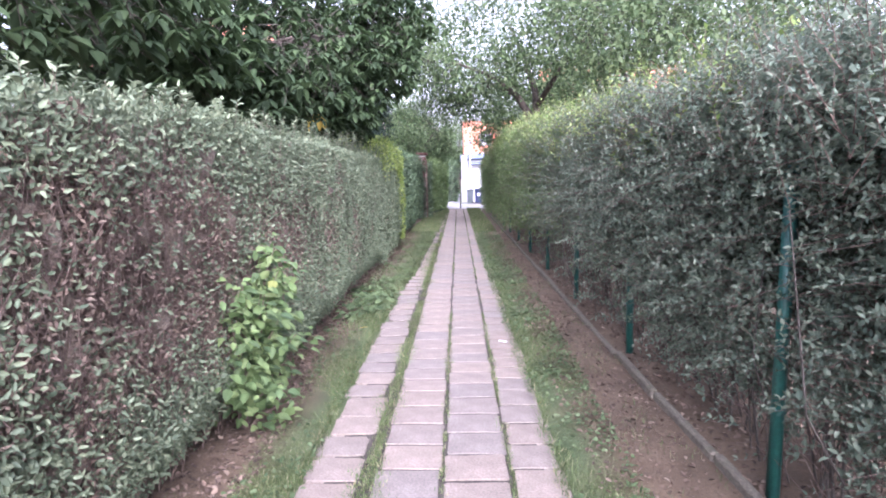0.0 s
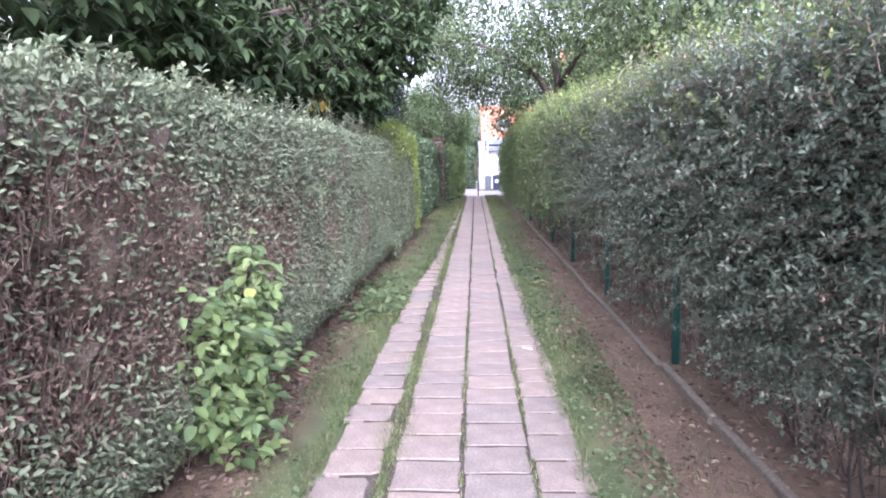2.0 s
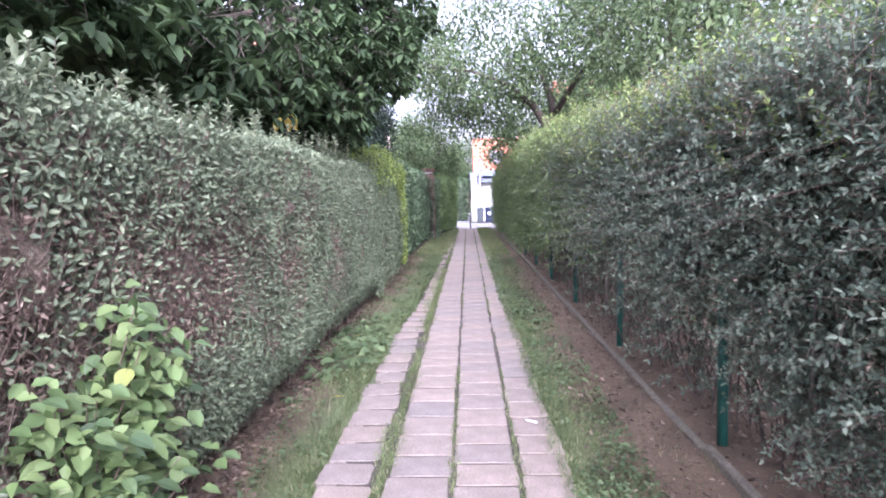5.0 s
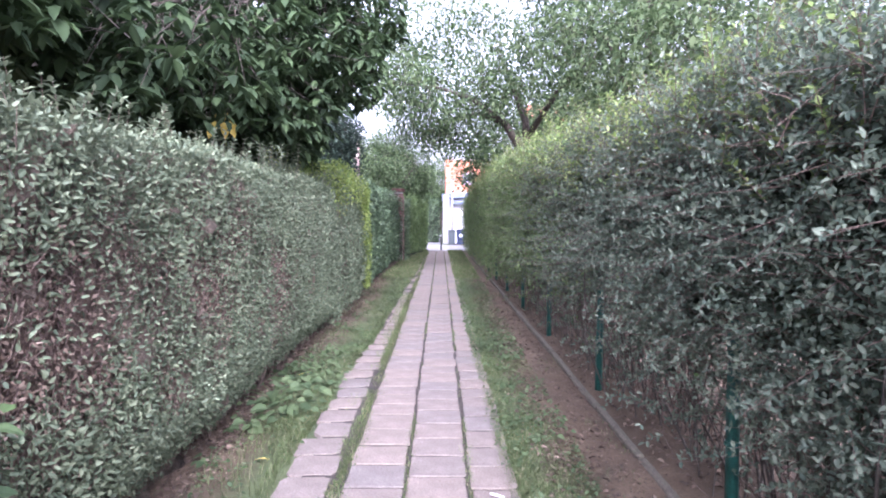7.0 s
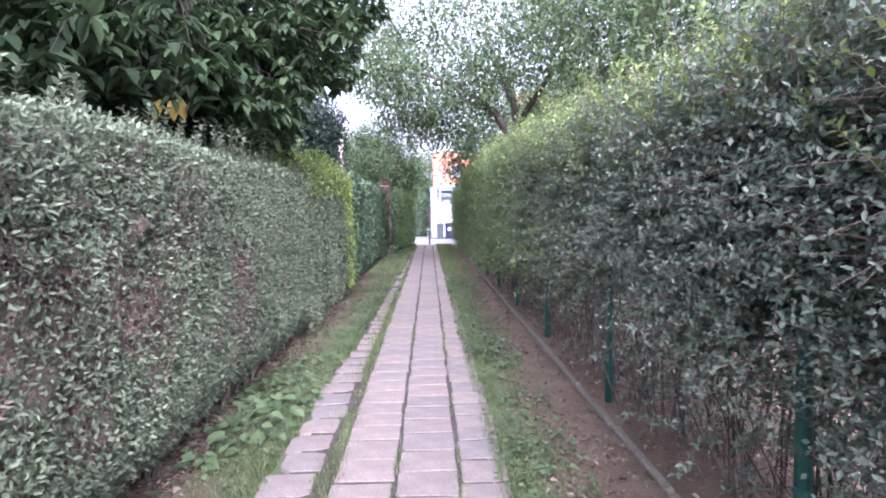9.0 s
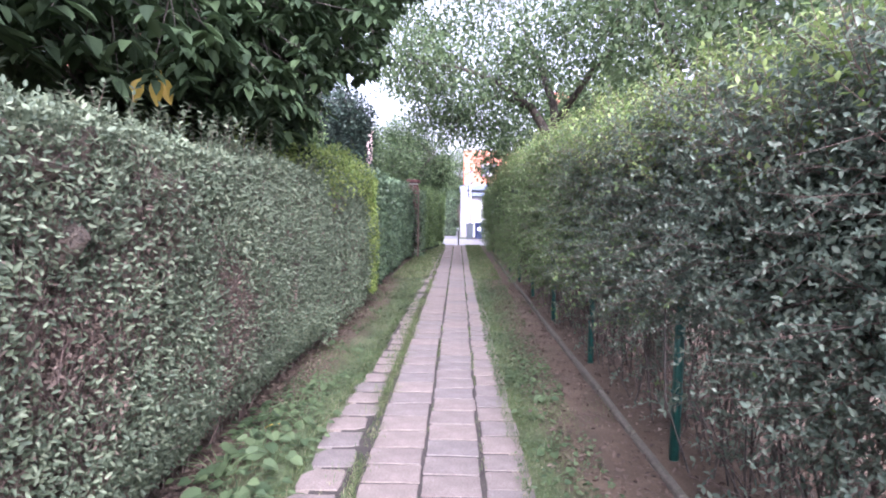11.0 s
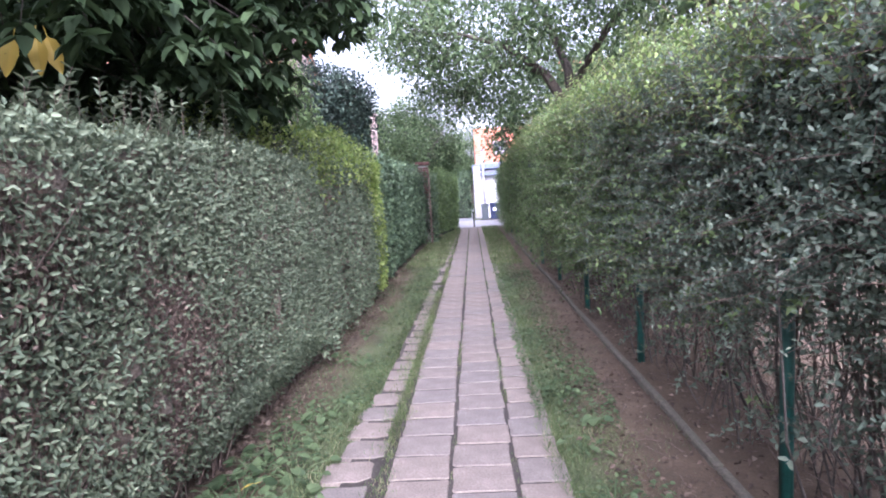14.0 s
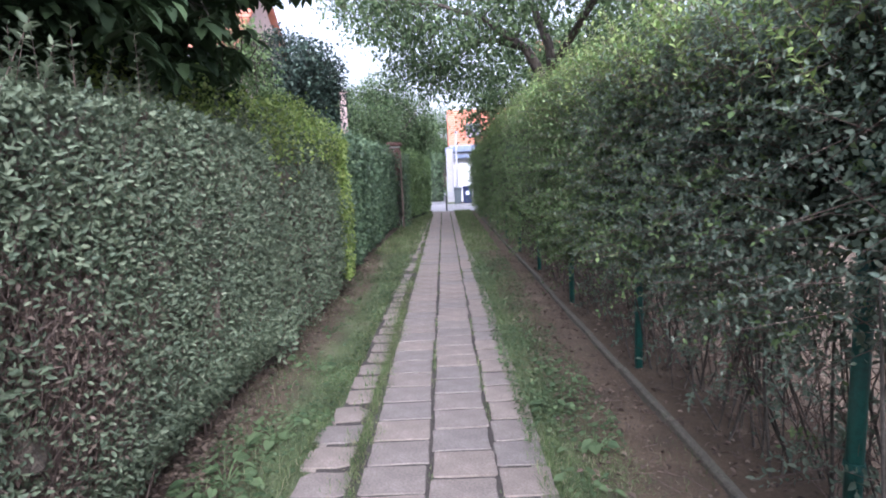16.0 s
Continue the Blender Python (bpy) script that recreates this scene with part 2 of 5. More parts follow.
def unit(v):
    return v / np.maximum(np.linalg.norm(v, axis=1, keepdims=True), 1e-9)


def rnd(n, s=1.0):
    return rng.normal(0, s, (n, 3))


def leaf_arrays(P, D, N, L, W, curl=0.15):
    """Folded pointed leaves: base P, direction D, upper side N, length L, width W."""
    D = unit(D)
    S = unit(np.cross(D, N))
    N = np.cross(S, D)
    L, W = L[:, None], W[:, None]
    up = 0.14 * W * N
    v = np.stack([P, P + 0.32 * L * D + 0.5 * W * S + up, P + 0.72 * L * D + 0.36 * W * S + up - curl * 0.4 * L * N, P + L * D - curl * L * N,
                  P + 0.72 * L * D - 0.36 * W * S + up - curl * 0.4 * L * N, P + 0.32 * L * D - 0.5 * W * S + up], axis=1)
    n = len(P)
    base = (np.arange(n) * 6)[:, None]
    f = np.concatenate([base + np.array([[0, 1, 2, 3]]), base + np.array([[0, 3, 4, 5]])])
    return v.reshape(-1, 3), f


def small_leaf_arrays(P, D, N, L, W, curl=0.15):
    """Far or inner leaves: one bent face each."""
    D = unit(D)
    S = unit(np.cross(D, N))
    N = np.cross(S, D)
    L, W = L[:, None], W[:, None]
    v = np.stack([P, P + 0.45 * L * D + 0.52 * W * S + 0.1 * W * N, P + L * D - curl * L * N, P + 0.45 * L * D - 0.52 * W * S + 0.1 * W * N], axis=1)
    return v.reshape(-1, 3), (np.arange(len(P)) * 4)[:, None] + np.array([[0, 1, 2, 3]])


def foliage(name, P, D, N, size, aspect, material, parent, label="", curl=0.15, small=False):
    n = len(P)
    L = size * rng.uniform(0.65, 1.25, n)
    v, f = (small_leaf_arrays if small else leaf_arrays)(P, D, N, L, L * aspect * rng.uniform(0.85, 1.15, n), curl)
    return array_mesh(name, v, f, material, parent, label, "stuff")


def stick_arrays(A, B, ra, rb):
    """Three-sided tapering sticks from A to B."""
    D = unit(B - A)
    U = unit(np.cross(D, np.array([[0.3, 0.9, 0.31]])))
    V = np.cross(D, U)
    ring = []
    for P, r in ((A, ra), (B, rb)):
        for k in range(3):
            a = 2 * math.pi * k / 3
            ring.append(P + r[:, None] * (math.cos(a) * U + math.sin(a) * V))
    v = np.stack(ring, axis=1)
    base = (np.arange(len(A)) * 6)[:, None]
    f = np.concatenate([base + np.array([[k, (k + 1) % 3, 3 + (k + 1) % 3, 3 + k]]) for k in range(3)])
    return v.reshape(-1, 3), f


def sticks(name, A, B, ra, rb, material, parent, label=""):
    v, f = stick_arrays(A, B, ra, rb)
    return array_mesh(name, v, f, material, parent, label, "stuff")


def tube(bm, pts, radii, sides=10):
    """A limb along points with given radii."""
    rings = []
    pts = [Vector(p) for p in pts]
    for i, p in enumerate(pts):
        d = (pts[min(i + 1, len(pts) - 1)] - pts[max(i - 1, 0)]).normalized()
        u = d.cross(Vector((0.21, 0.95, 0.2))).normalized()
        w = d.cross(u)
        rings.append([bm.verts.new(p + radii[i] * (1 + 0.12 * math.sin(3 * k + i)) * (math.cos(2 * math.pi * k / sides) * u + math.sin(2 * math.pi * k / sides) * w)) for k in range(sides)])
    for a, b in zip(rings, rings[1:]):
        for k in range(sides):
            bm.faces.new((a[k], a[(k + 1) % sides], b[(k + 1) % sides], b[k]))
    bm.faces.new(rings[0][::-1])
    bm.faces.new(rings[-1])


def box(bm, x0, x1, y0, y1, z0, z1, bevel=0.0):
    r = bmesh.ops.create_cube(bm, size=1.0, matrix=Matrix.Translation(((x0 + x1) / 2, (y0 + y1) / 2, (z0 + z1) / 2)) @ Matrix.Diagonal((x1 - x0, y1 - y0, z1 - z0, 1)))
    if bevel:
        edges = list({e for v in r["verts"] for e in v.link_edges})
        bmesh.ops.bevel(bm, geom=edges, offset=bevel, segments=1, affect="EDGES")


def boxed(*a, bevel=0.0):
    bm = bmesh.new()
    box(bm, *a, bevel=bevel)
    return bm


def wave(a, b, seed):
    """A smooth uneven field of about -1 to 1 over two coordinates."""
    r = np.random.default_rng(seed)
    out = np.zeros_like(a)
    for k in range(7):
        f = 0.7 * 1.5 ** k
        ph = r.uniform(0, 6.28, 3)
        t = r.uniform(0, 6.28)
        out += np.sin(f * (a * math.cos(t) + b * math.sin(t)) + ph[0] + 1.3 * np.sin(0.6 * f * (b * math.cos(t) - a * math.sin(t)) + ph[1])) / 1.25 ** k
    return out / 3.0


def core_mesh(name, xs, y0, y1, z0, tops, material, parent, step=0.16, rough=0.05, seed=3):
    """A hedge's inner growth and the shade in it as one block of dark colour: uneven, closed, between two x lines
    (functions of y and z).
    """
    ys = np.arange(y0, y1 + step, step)
    front, back = xs
    nz = 14
    rows = []
    for y in ys:
        top = tops(y)
        foot = z0(y) if callable(z0) else z0
        ring = []
        for k in range(nz):
            z = foot + (top - foot) * k / (nz - 1)
            ring.append((front(y, z), y, z))
        for k in range(4):
            z = top - (top - foot) * k / 3
            ring.append((back, y, z))
        rows.append(ring)
    V = np.array(rows)
    k = V.shape[1]
    V = V + np.random.default_rng(seed).normal(0, rough, V.shape)
    n = len(ys)
    idx = np.arange(n * k).reshape(n, k)
    f = np.stack([idx[:-1, :], idx[1:, :], np.roll(idx, -1, 1)[1:, :], np.roll(idx, -1, 1)[:-1, :]], -1).reshape(-1, 4)
    ends = []
    for e, q in ((idx[0], 1), (idx[-1], -1)):
        for i in range(k // 2 - 1):
            ends.append([e[i], e[i + 1], e[k - 2 - i], e[k - 1 - i]][::q])
    return array_mesh(name, V.reshape(-1, 3), np.concatenate([f, np.array(ends)]), material, parent, kind="stuff")


# ---- ground, road, pavement ----
def ground():
    xs = np.concatenate([[-400, -120, -40, -15, -8, -5], np.arange(-3, 4.01, 0.1), [5, 8, 15, 40, 120, 400]])
    ys = np.concatenate([[-400, -100, -30, -8], np.arange(-4, 32.5, 0.1), [32.6, 34, 38, 45, 60, 100, 400, 900]])
    X, Y = np.meshgrid(xs, ys)
    Z = -0.025 + 0.012 * wave(X * 4, Y * 4, 5)
    Z += 0.02 * np.clip((np.abs(X) - 0.7) / 0.5, 0, 1) * (np.abs(X) < 1.6)
    Z = np.where(np.abs(X + 0.03) < 0.62, Z - 0.03, Z)
    Z = np.where(X > 1.62, Z + 0.02, Z)
    Z = np.where(Y > 32.3, -0.03, Z)
    n, k = X.shape
    idx = np.arange(n * k).reshape(n, k)
    f = np.stack([idx[:-1, :-1], idx[:-1, 1:], idx[1:, 1:], idx[1:, :-1]], -1).reshape(-1, 4)
    ob = array_mesh("ground", np.stack([X, Y, Z], -1).reshape(-1, 3), f, M_GROUND)
    for p in ob.data.polygons:
        p.use_smooth = True
    tagged(ob, "brown soil with worn green turf beside the path", "ground", kind="structure")


ground()
tagged(part("path_bed", boxed(-0.66, 0.58, -4, 32.4, -0.09, -0.007), M_BED), "dark soil bed under the path slabs", "path bed", kind="structure")
tagged(part("pavement", boxed(-30, 30, 32.45, 34.2, -0.1, 0.0, bevel=0.01), M_PAVE), "pale concrete pavement at the end of the path", "pavement", kind="structure")
tagged(part("road", boxed(-60, 60, 34.2, 39.4, -0.12, -0.02), M_PAVE), "pale worn street crossing the end of the path", "road", kind="structure")
tagged(part("road", boxed(-2.6, 0.3, 39.4, 90, -0.12, -0.022), M_ASPHALT), "grey side street running on between gardens", "road", kind="structure")


# ---- left hedges ----
def face_l1(y, z):
    return -1.30 - 0.22 * np.clip(0.45 - z, 0, 0.45) / 0.45 + 0.05 * wave(np.asarray(y, float) * 1.6, np.asarray(z, float) * 1.6, 11) - 0.10 * np.clip(z - 1.75, 0, 1)


def top_l1(y):
    return 2.0 + 0.007 * np.asarray(y, float) + 0.03 * np.sin(np.asarray(y, float) * 2.3)


def bare_l1(y, z):
    """Where the clipped hedge is bare and brown: 0 to 1."""
    w = 0.55 * wave(y * 1.7, z * 0.9, 21) + 0.5 * wave(y * 6, z * 3.0, 22) + 0.25 * wave(y * 15, z * 9, 23)
    bias = 0.42 * np.exp(-((y - 2.6) / 2.0) ** 2 - ((z - 1.25) / 0.6) ** 2) + 0.55 * np.exp(-((y - 5.0) / 1.3) ** 2 - ((z - 1.05) / 0.6) ** 2) + 0.45 * np.exp(-((y - 7.9) / 0.5) ** 2 - ((z - 0.9) / 0.6) ** 2) + 0.12 * np.exp(-((y - 6.4) / 0.5) ** 2 - ((z - 0.7) / 0.5) ** 2)
    bias = bias - 0.8 * np.clip(z - 1.80 + 0.14 * wave(y * 3, z * 0.5, 25), 0, 0.3) / 0.3 - 0.3 * np.clip(y - 9, 0, 1)
    return np.clip((w + 2.0 * bias - 0.32) * 1.4, 0, 1)


def clipped_hedge():
    h = empty("hedge", "clipped grey-green privet hedge with bare brown patches", "hedge", "garden hedges", at=(-1.7, 4, 0))
    core_mesh("shaded_inner_growth", (lambda y, z: float(face_l1(y, z)) - 0.065, -2.25), -3.0, 10.4, 0.0, lambda y: float(top_l1(y)) - 0.10, M_CORE, h)
    n = 150000
    y = np.concatenate([rng.uniform(0.8, 10.5, n - 9000), rng.uniform(-3, 0.8, 9000)])
    z = rng.uniform(0.03, 1.0, n) * top_l1(y)
    z[z < 0.2] += rng.uniform(0, 0.3, (z < 0.2).sum())
    bare = bare_l1(y, z)
    keep = rng.uniform(0, 1, n) > 0.86 * bare
    y1, z1 = y[keep], z[keep]
    m = len(y1)
    P = np.stack([face_l1(y1, z1) - rng.uniform(-0.035, 0.075, m), y1, z1], 1)
    out = np.tile([1.0, -0.1, 0.35], (m, 1))
    foliage("foliage", P, out * 0.5 + rnd(m, 0.75), out + rnd(m, 0.55), 0.033, 0.44, L_PRIVET, h)
    # top, with short upright shoots
    n = 17000
    y = rng.uniform(-3, 10.5, n)
    x = rng.uniform(-2.3, -1.27, n)
    z = top_l1(y) + rng.uniform(-0.08, 0.04, n) + 0.05 * np.abs(wave(x * 5, y * 5, 31)) - 0.10 * np.clip((x + 1.45) / 0.2, 0, 1) ** 2
    foliage("top_foliage", np.stack([x, y, z], 1), np.tile([0.3, -0.1, 0.5], (n, 1)) + rnd(n, 0.6), np.tile([0.5, -0.2, 0.8], (n, 1)) + rnd(n, 0.5), 0.036, 0.45, L_PRIVET, h)
    n = 420
    y = rng.uniform(0, 10.4, n)
    A = np.stack([rng.uniform(-2.0, -1.32, n), y, top_l1(y) - 0.05], 1)
    B = A + np.stack([rng.normal(0, 0.05, n), rng.normal(0, 0.05, n), rng.uniform(0.08, 0.24, n) * np.clip(0.4 + y / 7, 0.5, 1.5)], 1)
    shoots("shoot_foliage", "shoot_twig_growth", A, B, 9, 0.045, 0.5, L_PRIVET, h)
    # dry leaves and bare twigs
    n = 90000
    y = rng.uniform(0.8, 10.0, n)
    z = rng.uniform(0.05, 1.8, n)
    keep = rng.uniform(0, 1, n) < 0.06 + 0.9 * bare_l1(y, z)
    y, z = y[keep], z[keep]
    m = len(y)
    P = np.stack([face_l1(y, z) - rng.uniform(-0.01, 0.08, m), y, z], 1)
    foliage("dry_foliage", P, rnd(m), np.tile([0.9, 0, 0.3], (m, 1)) + rnd(m, 0.7), 0.03, 0.4, L_DRY, h, "withered brown leaves", 0.4, small=True)
    n = 26000
    y = rng.uniform(0.8, 10.0, n)
    z = rng.uniform(0.03, 1.85, n)
    keep = rng.uniform(0, 1, n) < 0.1 + 0.9 * bare_l1(y, z)
    y, z = y[keep], z[keep]
    m = len(y)
    A = np.stack([face_l1(y, z) - rng.uniform(0.0, 0.07, m), y, z], 1)
    B = A + np.stack([rng.uniform(-0.03, 0.05, m), rng.normal(0, 0.09, m), rng.uniform(-0.05, 0.26, m)], 1)
    sticks("twig_growth", A, B, rng.uniform(0.0015, 0.0045, m), rng.uniform(0.0008, 0.002, m), M_TWIG, h, "bare brown twigs")
    n = 420
    y = rng.uniform(-1, 10.2, n)
    A = np.stack([rng.uniform(-1.75, -1.5, n), y, np.full(n, -0.03)], 1)
    B = A + np.stack([rng.uniform(0.0, 0.16, n), rng.normal(0, 0.12, n), rng.uniform(0.35, 0.7, n)], 1)
    sticks("stem_growth", A, B, rng.uniform(0.006, 0.014, n), rng.uniform(0.004, 0.008, n), M_TWIG, h)


def shoots(leaf_name, stem_name, A, B, pairs, size, aspect, material, parent, stem_material=None, droop=0.0, label=""):
    """Shoots from A to B that carry leaves in pairs along their stem."""
    n = len(A)
    d = B - A
    side = unit(np.cross(d, rnd(n)))
    Ps, Ds, Ns = [], [], []
    for k in range(pairs):
        t = (k + 0.6) / pairs
        p = A + d * t
        p[:, 2] -= droop * t * t * np.linalg.norm(d, axis=1)
        turn = side if k % 2 else unit(np.cross(d, side))
        for s in (-1, 1):
            Ps.append(p)
            Ds.append(unit(d) * 0.7 + s * turn + rnd(n, 0.2))
            Ns.append(unit(d) * 0.5 + np.array([[0, 0, 0.8]]) + rnd(n, 0.3))
    foliage(leaf_name, np.concatenate(Ps), np.concatenate(Ds), np.concatenate(Ns), size, aspect, material, parent, label, small=material in (L_SHOOT, L_LILAC))
    E = B.copy()
    E[:, 2] -= droop * np.linalg.norm(d, axis=1)
    sticks(stem_name, A, E, np.full(n, 0.003), np.full(n, 0.0012), stem_material or M_TWIG, parent)


clipped_hedge()


def simple_hedge(label, y0, y1, face, back, top, count, size, aspect, material, core, seed, low=0.0, lean=(1.0, -0.2, 0.3)):
    """A looser hedge: face(y) and top(y) are lines in plan and height."""
    h = empty("hedge", label, "hedge", "garden hedges", at=((face((y0 + y1) / 2) + back) / 2, (y0 + y1) / 2, 0))
    core_mesh("shaded_inner_growth", (lambda y, z: face(y) - 0.22, back), y0, y1, 0.0, lambda y: top(y) - 0.18, core, h, 0.25, 0.06, seed)
    n = int(count * 0.75)
    y = rng.uniform(y0 - 0.1, y1 + 0.1, n)
    z = rng.uniform(0.05, 1, n) * np.array([top(v) for v in y])
    fx = np.array([face(v) for v in y])
    x = fx + 0.10 * wave(y * 2.5, z * 2.5, seed) - rng.uniform(0, 0.2, n) - 0.18 * np.clip(0.4 - z, 0, 1)
    o = np.tile(lean, (n, 1))
    P1, D1, N1 = np.stack([x, y, z], 1), o * 0.5 + rnd(n, 0.7), o + rnd(n, 0.5)
    n = count - n
    y = rng.uniform(y0 - 0.1, y1 + 0.1, n)
    fx = np.array([face(v) for v in y])
    x = back + (fx - back) * rng.uniform(0, 1, n)
    z = np.array([top(v) for v in y]) + 0.12 * wave(x * 4, y * 4, seed + 1) + rng.uniform(-0.15, 0.12, n)
    o = np.tile([0.2, -0.2, 0.9], (n, 1))
    P2, D2, N2 = np.stack([x, y, z], 1), o * 0.5 + rnd(n, 0.6), o + rnd(n, 0.5)
    foliage("foliage", np.concatenate([P1, P2]), np.concatenate([D1, D2]), np.concatenate([N1, N2]), size, aspect, material, h, small=y0 > 14)
    return h


def yellow_hedge():
    h = simple_hedge("yellow-green leafy hedge taller than its neighbours", 10.4, 14.0, lambda y: -1.29, -2.6, lambda y: 2.18 + 0.05 * math.sin(3 * y), 15000, 0.042, 0.6, L_PRIVET, M_CORE, 41)
    n = 22000
    y = rng.uniform(8.8, 14.1, n)
    x = rng.uniform(-2.8, -1.2, n) - 0.45 * np.clip((10.4 - y) / 1.5, 0, 1)
    z = 2.36 + 0.16 * wave(x * 3, y * 3, 42) + rng.uniform(-0.28, 0.1, n) - 0.38 * np.clip((x + 1.42) / 0.25, 0, 1) * rng.uniform(0, 1.4, n)
    keep = (y > 10.2) | (x < -1.5)
    P = np.stack([x, y, z], 1)[keep]
    m = len(P)
    foliage("bright_foliage", P, np.tile([0.3, -0.2, 0.3], (m, 1)) + rnd(m, 0.7), np.tile([0.4, -0.3, 0.8], (m, 1)) + rnd(m, 0.5), 0.042, 0.6, L_YELLOWISH, h, "bright yellow-green top leaves", small=True)
    n = 2600
    y = rng.uniform(13.6, 14.2, n)
    z = rng.uniform(0.25, 2.2, n)
    P = np.stack([-1.22 + 0.06 * wave(y * 5, z * 3, 44) - rng.uniform(0, 0.1, n), y, z], 1)
    foliage("edge_foliage", P, np.tile([0.5, -0.3, 0.0], (n, 1)) + rnd(n, 0.7), np.tile([0.9, -0.4, 0.3], (n, 1)) + rnd(n, 0.5), 0.05, 0.6, L_YELLOWISH, h)


yellow_hedge()
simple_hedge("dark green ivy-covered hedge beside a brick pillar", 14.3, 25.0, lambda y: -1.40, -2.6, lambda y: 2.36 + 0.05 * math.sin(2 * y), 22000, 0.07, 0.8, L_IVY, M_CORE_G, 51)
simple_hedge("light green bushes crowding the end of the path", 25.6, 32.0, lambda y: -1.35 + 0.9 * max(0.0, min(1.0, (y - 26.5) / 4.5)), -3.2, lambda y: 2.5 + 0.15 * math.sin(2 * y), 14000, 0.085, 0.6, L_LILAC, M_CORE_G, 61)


# ---- tall right hedge ----
def top_r(y):
    y = np.asarray(y, float)
    return np.interp(y, [-4, 2, 5, 8, 11, 15, 19, 24, 29, 34], [2.2, 2.22, 2.34, 2.49, 2.70, 2.93, 3.05, 2.88, 2.7, 2.55]) + 0.05 * np.sin(2.7 * y) + 0.03 * np.sin(7.1 * y)


def face_r(y, z):
    y, z = np.asarray(y, float), np.asarray(z, float)
    return np.interp(y, [0, 9, 14], [1.52, 1.50, 1.38]) + 0.22 * np.clip(0.95 - z, 0, 0.9) / 0.9 * np.clip((20 - y) / 8, 0.2, 1) - 0.09 * wave(y * 1.5, z * 1.8, 71) + 0.12 * np.clip((4.4 - y) / 1.2, 0, 1) * np.clip((1.7 - z) / 0.5, 0, 1) + 0.16 * np.clip(z - (top_r(y) - 0.45), 0, 1)


def foot_r(y):
    """Height below which the tall hedge is bare stems."""
    return np.interp(y, [0, 3.6, 4.4, 5.0, 6.4, 7.0, 7.6, 8.6, 9.5, 11.5, 13.5, 16, 40], [0.4, 0.4, 0.25, 0.7, 0.8, 0.92, 1.05, 1.0, 0.85, 0.75, 0.6, 0.3, 0.1])


def cover_r(y, z):
    """How closely the leaves stand: thin near the foot."""
    return np.clip(0.06 + (z - foot_r(y) - 0.16 * wave(y * 2.2, z * 0.5, 73) + 0.16) / 0.36, 0.02, 1)


POSTS = [2.8 + 2.5 * k for k in range(12)]


def clear_of_posts(y, z):
    """Leaves stand back from the fence posts."""
    ok = np.ones(len(y), bool)
    for k, p in enumerate(POSTS):
        ok &= ~((np.abs(y - p + 0.05) < 0.13) & (z < (1.6, 1.25, 1.65, 0.8, 0.2)[min(k, 4)]))
    return ok


